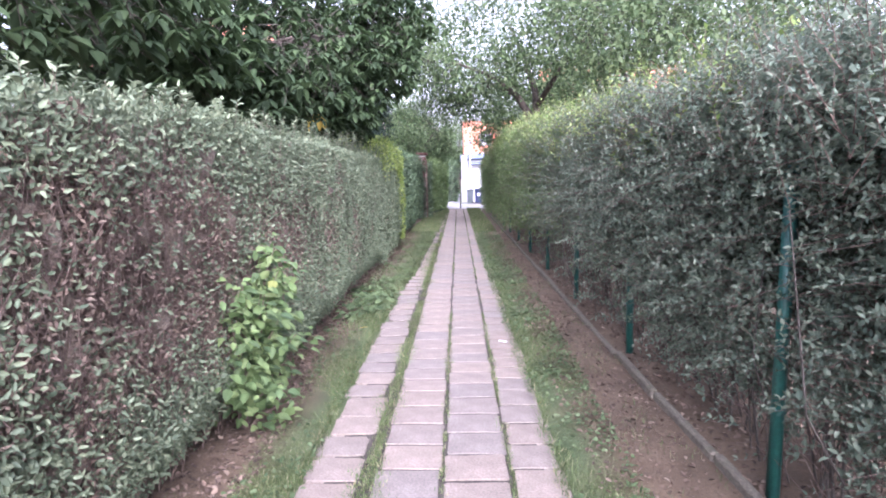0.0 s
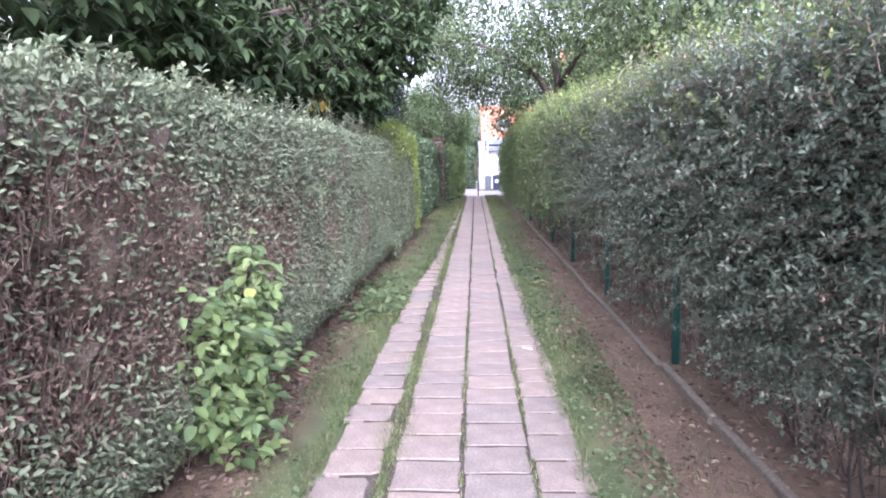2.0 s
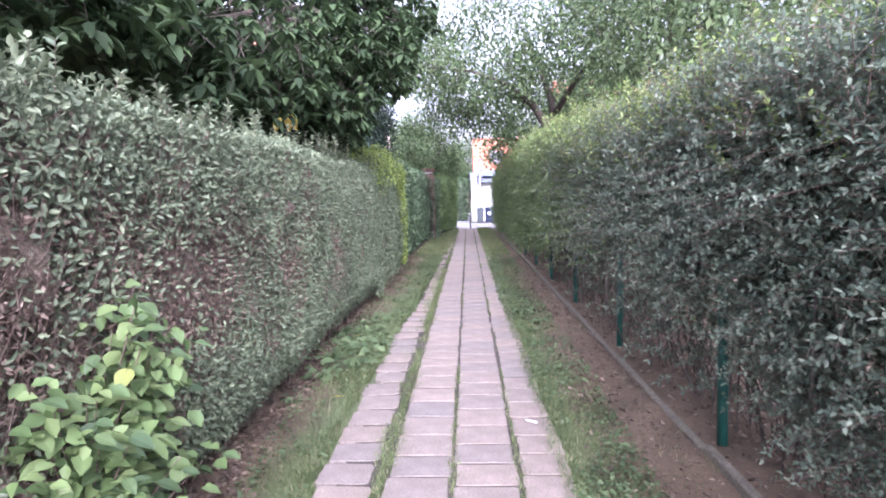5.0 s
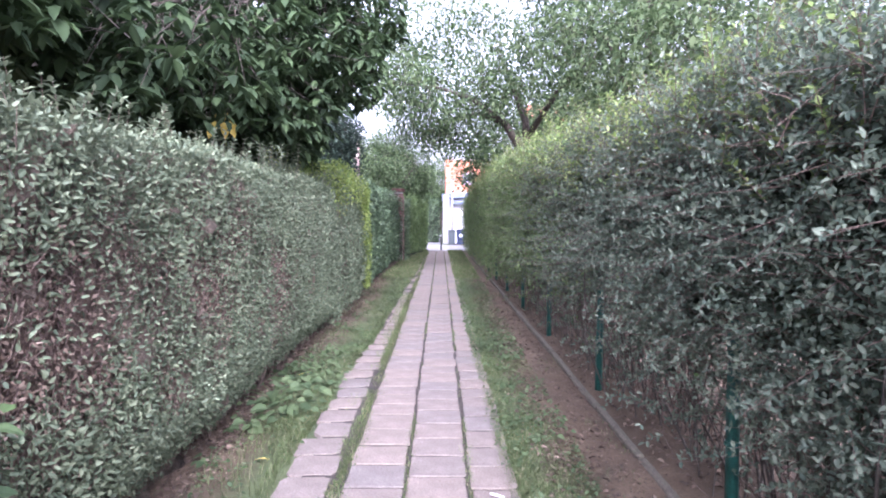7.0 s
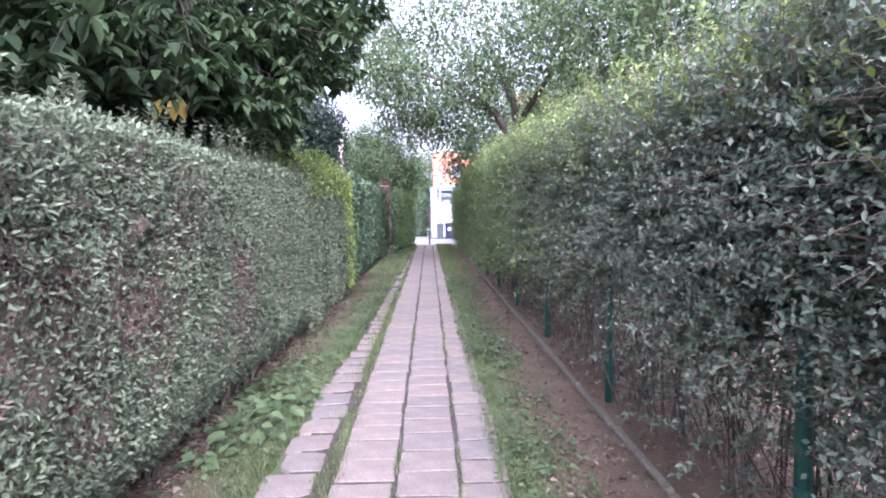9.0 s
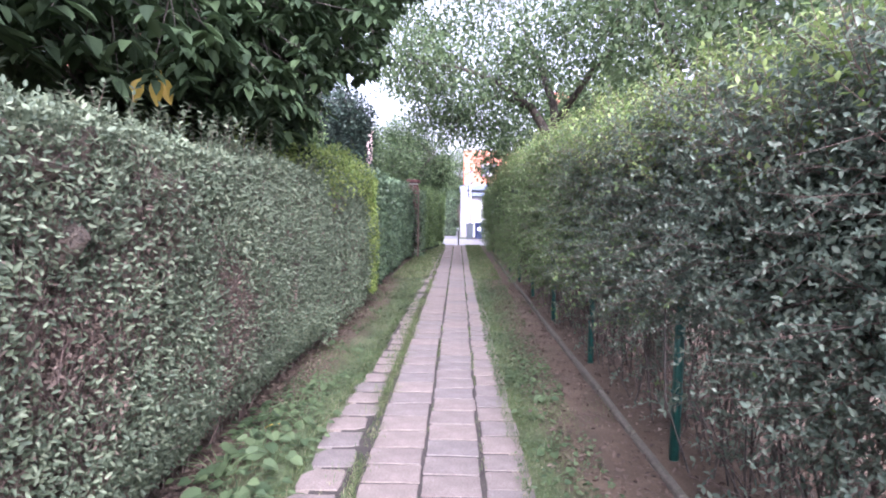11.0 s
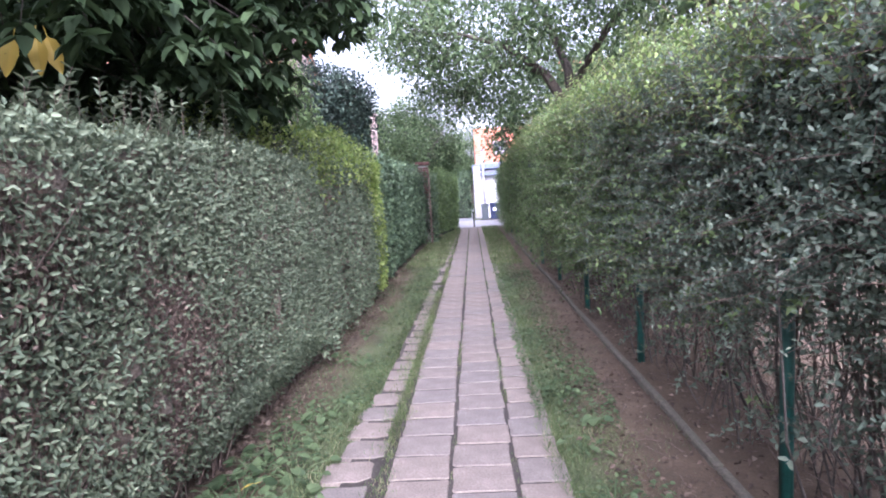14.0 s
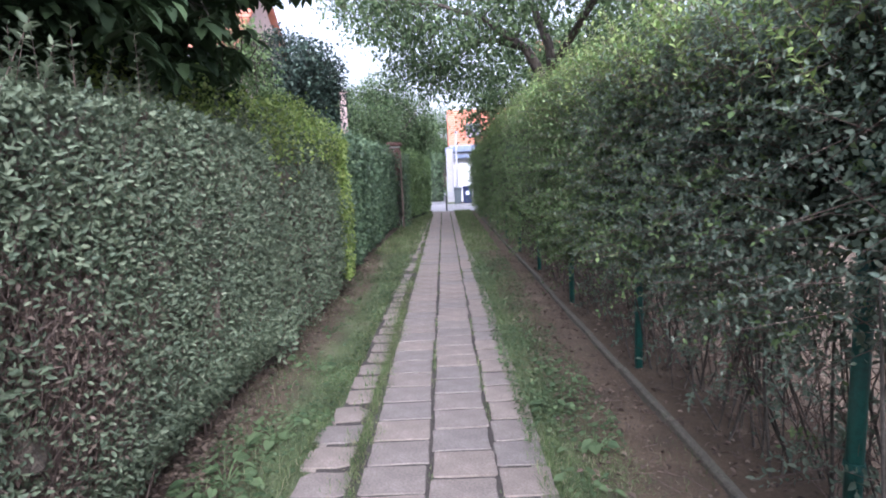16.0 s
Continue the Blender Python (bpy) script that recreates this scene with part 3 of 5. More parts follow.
def tall_hedge():
    h = empty("hedge", "tall dark privet hedge with shaggy top and bare stems", "hedge", "garden hedges", at=(2.0, 8, 0))
    # added solid core, coloured dark to stand for the hedge's inner shade
    core_mesh("shaded_inner_growth", (lambda y, z: float(face_r(y, z)) + 0.25, 2.6), -4.0, 33.0, lambda y: max(0.9, float(foot_r(y)) + 0.35) + 0.06 * math.sin(5.3 * y + 1), lambda y: float(top_r(y)) - 0.3, M_CORE_G, h, 0.2, 0.07, 9)
    # short sprays all over the face
    n = 11800
    y = np.concatenate([rng.uniform(0.8, 14, 10000), rng.uniform(14, 33.3, 1800)])
    z = rng.uniform(0.05, 1.0, n) * (top_r(y) - 0.05)
    keep = (rng.uniform(0, 1, n) < cover_r(y, z)) & clear_of_posts(y, z)
    y, z = y[keep], z[keep]
    m = len(y)
    A = np.stack([face_r(y, z) + rng.uniform(0.06, 0.3, m), y, z], 1)
    d = unit(np.stack([-0.55 + rng.normal(0, 0.3, m), rng.normal(-0.35, 0.75, m), rng.normal(0.25, 0.35, m)], 1)) * rng.uniform(0.16, 0.42, (m, 1))
    near = y + rng.normal(0, 2.0, m) < 10.5
    shoots("foliage", "spray_growth", A[near], (A + d)[near], 9, 0.029, 0.5, L_HIGH, h, droop=0.25)
    far = ~near
    shoots("lighter_foliage", "spray_growth", A[far], (A + d)[far], 8, 0.042, 0.5, L_LILAC, h, droop=0.25, label="lighter green leaves farther along")
    # loose leaves that fill the face
    n = 135000
    y = np.concatenate([rng.uniform(0.5, 14, 105000), rng.uniform(14, 33.3, 30000)])
    z = rng.uniform(0.05, 1.0, n) * top_r(y)
    keep = (rng.uniform(0, 1, n) < cover_r(y, z)) & clear_of_posts(y, z)
    y, z = y[keep], z[keep]
    m = len(y)
    P = np.stack([face_r(y, z) + rng.uniform(0.0, 0.32, m), y, z], 1)
    o = np.tile([-1.0, -0.25, 0.35], (m, 1))
    near = y + rng.normal(0, 2.0, m) < 10.5
    for part_name, k, mat in (("inner_foliage", near, L_HIGH), ("inner_lighter_foliage", ~near, L_LILAC)):
        q = k.sum()
        foliage(part_name, P[k], o[k] * 0.4 + rnd(q, 0.7), o[k] + rnd(q, 0.55), 0.033, 0.56, mat, h, small=True)
    # top and back
    n = 15000
    y = rng.uniform(-4, 33.2, n)
    x = rng.uniform(1.5, 2.75, n)
    P = np.stack([x, y, top_r(y) - rng.uniform(-0.03, 0.25, n) - 0.5 * np.clip(x - 2.4, 0, 1)], 1)
    k = y + rng.normal(0, 2.2, n) > 5.2
    for part_name, q, mat in (("top_foliage", k, L_SHOOT), ("near_top_foliage", ~k, L_HIGH)):
        foliage(part_name, P[q], rnd(q.sum()), np.tile([0, 0, 1.0], (q.sum(), 1)) + rnd(q.sum(), 0.6), 0.05, 0.52, mat, h, small=True)
    n = 9000
    y = rng.uniform(-4, 33.2, n)
    P = np.stack([2.62 + rng.uniform(-0.05, 0.12, n), y, rng.uniform(0.9, 2.6, n)], 1)
    foliage("back_foliage", P, rnd(n), np.tile([1.0, 0, 0.4], (n, 1)) + rnd(n, 0.6), 0.075, 0.55, L_HIGH, h, small=True)
    # leafy sprays low down between the stems
    n = 1200
    y = np.concatenate([rng.uniform(1.0, 5.4, 330), rng.uniform(5.4, 13, 870)])
    A = np.stack([rng.uniform(1.75, 2.6, n), y, rng.uniform(0.05, 1.1, n) ** 0.8], 1)
    d = unit(np.stack([rng.normal(-0.5, 0.5, n), rng.normal(0, 0.8, n), rng.normal(0.4, 0.3, n)], 1)) * rng.uniform(0.15, 0.4, (n, 1))
    shoots("low_foliage", "low_twig_growth", A, A + d, 7, 0.043, 0.5, L_HIGH, h, droop=0.3)
    # new growth along the top
    n = 3200
    y = np.concatenate([rng.uniform(0.8, 14, 2000), rng.uniform(14, 33, 1200)])
    x = rng.uniform(1.42, 2.3, n)
    A = np.stack([x, y, top_r(y) - rng.uniform(0.05, 0.28, n) - 0.45 * rng.uniform(0, 1, n) * (x < 1.65)], 1)
    d = unit(np.stack([rng.normal(-0.25, 0.3, n), rng.normal(-0.1, 0.4, n), rng.uniform(0.4, 1.0, n)], 1)) * rng.uniform(0.18, 0.45, (n, 1))
    fresh = y + rng.normal(0, 2.2, n) > 5.2
    shoots("shoot_foliage", "shoot_twig_growth", A[fresh], (A + d)[fresh], 9, 0.043, 0.48, L_SHOOT, h, label="bright yellow-green new shoots")
    old = ~fresh
    shoots("upper_foliage", "upper_twig_growth", A[old], (A + d)[old], 9, 0.036, 0.48, L_HIGH, h)
    # upright stems in clumps
    cl = np.arange(0.6, 33, 0.33)
    base = np.repeat(cl, 7)
    n = len(base)
    A = np.stack([2.0 + rng.normal(0, 0.10, n), base + rng.normal(0, 0.07, n), np.full(n, -0.02)], 1)
    M = A + np.stack([rng.normal(-0.06, 0.14, n), rng.normal(0, 0.16, n), rng.uniform(0.55, 0.8, n)], 1)
    B = M + np.stack([rng.normal(0.0, 0.09, n), rng.normal(0, 0.12, n), rng.uniform(0.5, 0.9, n)], 1)
    r = rng.uniform(0.004, 0.011, n)
    sticks("stem_growth", np.concatenate([A, M]), np.concatenate([M, B]), np.concatenate([r, r * 0.8]), np.concatenate([r * 0.8, r * 0.5]), M_STEM, h)
    n = 2600
    y = rng.uniform(0.8, 16, n)
    A = np.stack([rng.uniform(1.75, 2.3, n), y, rng.uniform(0.0, 0.9, n)], 1)
    B = A + np.stack([rng.normal(-0.05, 0.12, n), rng.normal(0, 0.15, n), rng.uniform(0.05, 0.35, n)], 1)
    sticks("twig_growth", A, B, np.full(n, 0.0035), np.full(n, 0.0015), M_TWIG, h)


tall_hedge()


# ---- fence posts and edging ----
def fence_post(x, y, tilt):
    p = empty("fence_post", "round green-painted steel fence post inside the hedge", "fence post", "fence posts", at=(x, y, -0.05))
    bm = bmesh.new()
    tube(bm, [(x, y, -0.05), (x + tilt * 0.5, y, 0.8), (x + tilt, y, 1.66)], [0.031, 0.031, 0.031], 14)
    part("tube", bm, M_PAINT, p, smooth=True)
    bm = bmesh.new()
    tube(bm, [(x + tilt, y, 1.655), (x + tilt, y, 1.68), (x + tilt, y, 1.695)], [0.037, 0.036, 0.02], 14)
    part("cap", bm, M_PAINT, p, smooth=True)
    for z in (0.45, 1.05):
        bm = bmesh.new()
        tube(bm, [(x + tilt * z / 1.66, y, z), (x + tilt * z / 1.66, y, z + 0.025)], [0.038, 0.038], 12)
        part("clamp", bm, M_PAINT, p)


for k in range(12):
    fence_post(1.71, POSTS[k], (0.01, -0.015, 0.02)[k % 3])


# ---- trees ----
def crown_points(blobs, per):
    """Points in the outer parts of a crown made of ellipsoids (x, y, z, rx, ry, rz), per leaf cluster."""
    vol = np.array([b[3] * b[4] + b[4] * b[5] + b[3] * b[5] for b in blobs])
    pick = rng.choice(len(blobs), per, p=vol / vol.sum())
    B = np.array(blobs)[pick]
    d = unit(rnd(per))
    r = rng.uniform(0.25, 1.0, per) ** 0.45
    return B[:, :3] + d * B[:, 3:] * r[:, None], d


def tree(label, limbs, blobs, clusters, each, size, aspect, material, spread, droop=0.3, twigs=0.4, name="tree", fan=False):
    base = limbs[0][0][0]
    t = empty(name, label, "tree", "garden trees", at=(base[0], base[1], 0))
    bm = bmesh.new()
    for pts, radii in limbs:
        tube(bm, pts, radii, 9)
    part("trunk", bm, M_BARK, t, smooth=True)
    C, d = crown_points(blobs, clusters)
    ends = np.array([p for pts, _ in limbs for p in pts[1:]])
    # twigs lead from the nearest limb towards part of the clusters
    pick = rng.choice(clusters, int(clusters * twigs), replace=False)
    T = C[pick]
    near = ends[np.argmin(((T[:, None, :] - ends[None]) ** 2).sum(-1), axis=1)]
    A = T + (near - T) * np.clip(0.4 / np.maximum(np.linalg.norm(near - T, axis=1), 0.4), 0, 1)[:, None] + rnd(len(T), 0.12)
    sticks("twig_growth", A, T, np.full(len(T), 0.006), np.full(len(T), 0.002), M_BARK, t)
    P = np.repeat(C, each, 0) + rnd(clusters * each, spread)
    D = np.repeat(d, each, 0) * 0.35 + rnd(clusters * each, 0.75)
    D[:, 2] -= droop
    N = np.tile([0, -0.25, 0.9], (len(P), 1)) + rnd(len(P), 0.45)
    if fan:
        # leaflets spread like fingers round each twig's tip
        a = np.repeat(rng.uniform(0, 6.28, clusters), each) + np.tile(np.arange(each) * 4.7 / each, clusters) + rng.normal(0, 0.15, len(P))
        tilt = np.repeat(rng.normal(0, 0.3, (clusters, 2)), each, 0)
        D = np.stack([np.cos(a), np.sin(a), -droop + tilt[:, 0] * np.cos(a) + tilt[:, 1] * np.sin(a) + rng.normal(0, 0.12, len(P))], 1)
        N = np.tile([0, -0.15, 1.0], (len(P), 1)) + rnd(len(P), 0.15)
    foliage("crown", P, D, N, size, aspect, material, t, curl=0.2, small=size < 0.137)
    return t


nut = tree("large broad-leaved tree overhanging the clipped hedge", [
    ([(-5.0, 8.6, -0.05), (-4.95, 8.6, 1.4), (-4.8, 8.6, 3.0), (-4.6, 8.7, 5.0), (-4.5, 8.8, 7.0)], [0.2, 0.17, 0.15, 0.12, 0.06]),
    ([(-4.9, 8.6, 2.2), (-4.0, 8.2, 2.9), (-2.9, 7.6, 3.3), (-1.9, 7.2, 3.4)], [0.1, 0.07, 0.045, 0.02]),
    ([(-4.8, 8.6, 2.6), (-4.0, 9.8, 3.4), (-2.7, 11.0, 4.2), (-1.5, 12.0, 4.7)], [0.1, 0.07, 0.045, 0.02]),
    ([(-2.9, 7.6, 3.3), (-2.0, 8.8, 3.8), (-1.2, 10.2, 4.1)], [0.04, 0.025, 0.012]),
    ([(-4.8, 8.6, 2.4), (-4.4, 6.6, 3.1), (-3.5, 4.6, 3.4), (-2.6, 3.2, 3.4)], [0.1, 0.07, 0.045, 0.02])],
    [(-3.2, 7.8, 3.3, 1.9, 2.4, 1.1), (-2.3, 7.6, 2.75, 1.0, 2.3, 0.55), (-2.5, 10.6, 3.9, 1.6, 2.0, 1.0), (-1.9, 11.6, 4.6, 1.3, 1.6, 1.0), (-3.5, 5.0, 3.3, 1.8, 2.2, 1.0), (-2.6, 4.2, 2.9, 1.0, 1.8, 0.6), (-4.6, 8.5, 5.2, 2.6, 4.0, 1.6), (-2.4, 9.4, 3.2, 1.2, 1.7, 0.95), (-2.2, 8.3, 2.9, 0.9, 1.5, 0.6), (-2.15, 10.2, 2.65, 0.8, 1.3, 0.45), (-2.3, 9.0, 2.5, 0.8, 1.2, 0.4), (-3.2, 11.5, 3.2, 1.2, 1.4, 1.0), (-2.4, 6.2, 2.7, 0.9, 1.3, 0.5), (-1.35, 10.2, 4.1, 0.8, 1.4, 0.6), (-1.5, 9.4, 3.5, 0.65, 1.3, 0.5), (-0.95, 11.0, 4.6, 0.7, 1.3, 0.6), (-1.55, 8.9, 2.65, 0.5, 0.9, 0.35), (-1.05, 9.8, 3.55, 0.6, 1.2, 0.5), (-1.35, 9.3, 3.0, 0.5, 0.9, 0.4)],
    6200, 7, 0.148, 0.46, L_NUT, 0.02, 0.5, fan=True)

tree("dark dense round-crowned tree behind the hedges", [([(-3.5, 20.3, -0.05), (-3.4, 20.3, 2.2), (-3.3, 20.3, 4.4)], [0.13, 0.1, 0.04])],
     [(-3.2, 20.3, 3.6, 1.0, 1.2, 1.2), (-2.85, 20.0, 4.2, 0.72, 1.0, 0.8), (-3.5, 20.5, 3.0, 0.9, 1.0, 1.0), (-3.7, 20.5, 4.5, 0.8, 1.0, 0.9), (-2.95, 20.1, 3.1, 0.5, 0.8, 0.7)], 3400, 6, 0.10, 0.5, L_DARK, 0.09, 0.1)

tree("grey-green leafy tree beside the end of the path", [([(-2.8, 30.5, -0.05), (-2.7, 30.5, 2.0), (-2.4, 30.4, 4.6)], [0.16, 0.12, 0.04]), ([(-2.7, 30.5, 2.0), (-1.6, 30.0, 3.4), (-0.9, 29.6, 4.2)], [0.08, 0.05, 0.02])],
     [(-2.9, 30.5, 4.1, 1.5, 1.7, 1.6), (-1.7, 30.0, 3.7, 1.1, 1.4, 1.1), (-3.6, 28.5, 3.6, 1.2, 1.3, 1.2), (-1.2, 31.0, 3.0, 0.8, 1.0, 0.8), (-2.2, 27.5, 3.4, 1.0, 1.2, 0.9), (-4.6, 30.0, 4.6, 1.4, 1.6, 1.4), (-2.2, 30.2, 5.0, 1.2, 1.3, 1.0), (-0.9, 30.6, 4.2, 0.8, 1.0, 0.9), (-0.5, 31.2, 3.2, 0.5, 0.7, 0.6)], 4200, 6, 0.125, 0.5, L_TREE, 0.12, 0.2)

tree("old spreading tree whose boughs reach over the path", [
    ([(3.0, 18.5, -0.05), (2.85, 18.4, 1.8), (2.5, 18.0, 3.3), (1.9, 17.6, 4.1), (1.1, 17.6, 4.7), (0.2, 17.9, 5.1), (-0.8, 18.3, 5.3)], [0.2, 0.17, 0.13, 0.09, 0.06, 0.035, 0.015]),
    ([(2.6, 18.1, 3.1), (2.6, 18.8, 4.4), (2.3, 19.8, 5.8), (1.9, 20.6, 7.0)], [0.13, 0.1, 0.07, 0.03]),
    ([(1.9, 17.6, 4.1), (1.3, 18.8, 4.6), (0.7, 20.4, 4.8), (0.1, 22.0, 4.6)], [0.07, 0.05, 0.035, 0.015]),
    ([(2.6, 18.3, 3.9), (3.3, 17.6, 5.0), (4.0, 16.8, 5.8)], [0.09, 0.06, 0.03])],
    [(0.5, 18.0, 5.0, 1.6, 1.5, 0.9), (-0.6, 18.6, 5.4, 1.2, 1.5, 0.9), (0.6, 21.2, 4.7, 1.5, 1.8, 1.0), (1.6, 19.5, 6.6, 2.2, 2.2, 1.3), (-0.2, 22.5, 5.4, 1.6, 1.8, 1.2), (0.2, 19.5, 4.0, 0.9, 1.2, 0.6), (2.6, 17.2, 5.6, 1.6, 1.6, 1.0), (-1.4, 20.0, 6.4, 1.3, 1.6, 1.0), (3.6, 17.5, 6.3, 1.6, 1.8, 1.2), (-0.9, 18.4, 5.2, 1.1, 1.4, 0.9), (-1.6, 21.0, 6.3, 1.3, 1.5, 1.2), (-0.5, 22.5, 4.5, 1.0, 1.3, 0.7), (0.2, 20.0, 7.4, 2.2, 2.0, 1.0), (1.3, 17.4, 4.6, 0.9, 0.9, 0.6), (1.9, 17.2, 5.1, 0.9, 0.9, 0.6)],
    3700, 6, 0.125, 0.5, L_TREE, 0.15, 0.45)

tree("tall pale green tree behind the tall hedge", [([(5.4, 16.0, -0.05), (5.2, 15.8, 2.5), (4.9, 15.5, 5.0), (4.7, 15.3, 7.6)], [0.2, 0.16, 0.11, 0.04]), ([(5.1, 15.7, 3.0), (4.1, 14.6, 4.4), (3.4, 13.8, 5.2)], [0.09, 0.06, 0.02])],
     [(4.6, 15.2, 6.0, 2.0, 2.2, 1.9), (3.4, 14.0, 5.0, 1.4, 1.8, 1.2), (5.6, 13.0, 5.0, 1.6, 2.0, 1.6), (4.2, 17.0, 7.4, 2.0, 2.2, 1.6), (6.6, 15.5, 6.0, 2.0, 2.4, 2.0), (4.0, 11.2, 4.5, 1.2, 1.6, 1.1)], 3400, 6, 0.135, 0.5, L_TREE, 0.16, 0.3)

tree("slender light green young tree behind the yellow-green hedge", [([(-2.95, 15.2, -0.05), (-2.9, 15.2, 2.0), (-2.75, 15.1, 3.9)], [0.06, 0.045, 0.012])],
     [(-3.0, 15.1, 3.3, 0.5, 0.9, 0.7), (-2.8, 15.0, 2.75, 0.5, 0.9, 0.45), (-3.15, 15.3, 3.8, 0.5, 0.8, 0.5), (-3.5, 14.7, 3.0, 0.5, 0.8, 0.5)], 900, 6, 0.085, 0.5, L_LILAC, 0.09, 0.3)

for x, y, s in ((-7.5, 36.5, 1.3), (6.5, 31.0, 1.5), (-9.5, 16.0, 1.5), (5.8, 24.5, 1.35), (-1.6, 52.0, 1.1), (-5.0, 58.0, 1.6), (9.5, 17.0, 1.4), (0.2, 66.0, 1.5), (3.4, 27.0, 1.3)):
    tree("leafy garden tree standing behind the hedges", [([(x, y, -0.05), (x, y, 1.8 * s), (x + 0.2, y, 4.2 * s)], [0.15 * s, 0.12 * s, 0.04 * s])],
         [(x, y, 3.6 * s, 1.7 * s, 1.7 * s, 1.5 * s), (x + 0.8 * s, y - 0.4, 2.8 * s, 1.2 * s, 1.2 * s, 1.0 * s), (x - 0.9 * s, y + 0.2, 3.0 * s, 1.2 * s, 1.3 * s, 1.1 * s), (x + 0.3, y, 4.8 * s, 1.1 * s, 1.1 * s, 0.9 * s)], 1700, 6, 0.16, 0.55, L_TREE, 0.17, 0.25)


# ---- single leaves, shrub and weeds ----
def leaf_mesh(name, L, W, heart=0.0, curl=0.12):
    """One leaf along +y with midrib fold, and a short stalk."""
    bm = bmesh.new()
    ts = [0.0, 0.14, 0.38, 0.66, 0.88, 1.0]
    ws = [0.10 + 0.5 * heart, 0.72 + 0.25 * heart, 1.0, 0.74, 0.32, 0.0]
    mid = [bm.verts.new((0, L * t, -curl * L * t * t)) for t in ts]
    lo, hi = [], []
    for t, w in zip(ts[:-1], ws[:-1]):
        back = heart * 0.12 * L if t == 0 else 0
        lo.append(bm.verts.new((-W * w / 2, L * t - back, -curl * L * t * t + 0.12 * W * w)))
        hi.append(bm.verts.new((W * w / 2, L * t - back, -curl * L * t * t + 0.12 * W * w)))
    for k in range(4):
        bm.faces.new((mid[k], mid[k + 1], lo[k + 1], lo[k]))
        bm.faces.new((mid[k], hi[k], hi[k + 1], mid[k + 1]))
    bm.faces.new((mid[4], mid[5], lo[4]))
    bm.faces.new((mid[4], hi[4], mid[5]))
    tube(bm, [(0, -0.3 * L, 0.05 * L), (0, 0, 0)], [0.012 * L + 0.0008, 0.012 * L + 0.0005], 3)
    me = bpy.data.meshes.new(name)
    bm.to_mesh(me)
    bm.free()
    return me


def aim(p, d, n, s=1.0):
    """A pose at p whose y axis runs along d and whose z axis is near n."""
    d = Vector(d).normalized()
    x = d.cross(Vector(n)).normalized()
    z = x.cross(d)
    return Matrix.Translation(p) @ Matrix((x, d, z)).transposed().to_4x4() @ Matrix.Diagonal((s, s, s, 1))


def put_leaf(me, m, parent, name="leaf"):
    ob = new(name, me)
    ob.parent = parent
    ob.matrix_basis = Matrix.Translation(parent.location).inverted() @ m
    return ob


def shrub():
    s = empty("shrub", "young yellow-green leafy shrub growing out of the hedge foot", "shrub", at=(-1.40, 3.72, -0.02))
    kinds = [leaf_mesh("shrub_leaf", 0.095, 0.06, 0.3, 0.2), leaf_mesh("shrub_leaf", 0.082, 0.048, 0.2, 0.3), leaf_mesh("shrub_leaf", 0.065, 0.04, 0.15, 0.1)]
    for me in kinds:
        me.materials.append(L_BUSH)
    r = random.Random(4)
    bm = bmesh.new()
    spots = []
    for k in range(40):
        high = 0.16 + 1.18 * r.random() ** 0.85
        wide = 0.52 * (1 - ((high - 0.55) / 0.95) ** 2) if high > 0.55 else 0.36 + 0.3 * (high - 0.28)
        a = r.uniform(-1.0, 1.0)
        ex, ey = -1.36 + r.uniform(0.05, 0.34) * (1 - 0.45 * max(0, high - 0.6)), 3.67 + wide * a
        base = (-1.40 + r.uniform(-0.03, 0.05), 3.72 + r.uniform(-0.07, 0.07), -0.03)
        pts = [base, (base[0] + 0.45 * (ex - base[0]), base[1] + 0.4 * (ey - base[1]), high * 0.6), (ex, ey, high)]
        tube(bm, pts, [0.007, 0.005, 0.002], 5)
        a0, a1, a2 = (Vector(p) for p in pts)
        for j in range(7):
            t = 0.42 + 0.58 * j / 6
            spots.append((Vector((r.uniform(-0.02, 0.07), r.uniform(-0.08, 0.08), r.uniform(-0.05, 0.05))) + a0 * (1 - t) ** 2 + 2 * t * (1 - t) * a1 + a2 * t * t, t))
    part("stem_growth", bm, M_TWIG, s, kind="stuff")
    inner = np.array([tuple(p) for p, t in spots for _ in range(4)]) + rnd(4 * len(spots), 0.055) - [0.05, 0, 0.03]
    m = len(inner)
    foliage("inner_foliage", inner, np.tile([0.5, -0.2, -0.2], (m, 1)) + rnd(m, 0.7), np.tile([0.4, -0.3, 1.0], (m, 1)) + rnd(m, 0.35), 0.075, 0.7, L_LILAC, s)
    for p, t in spots:
        a = r.uniform(-2.6, 1.6)
        d = Vector((0.5 + math.cos(a), math.sin(a) - 0.15, r.uniform(-0.5, 0.25)))
        put_leaf(r.choice(kinds), aim(p + d.normalized() * 0.03, d, (0.35, -0.35, 1.0 + r.uniform(-0.2, 0.4)), r.uniform(0.95, 1.35) * (1.08 - 0.3 * t)), s)


shrub()


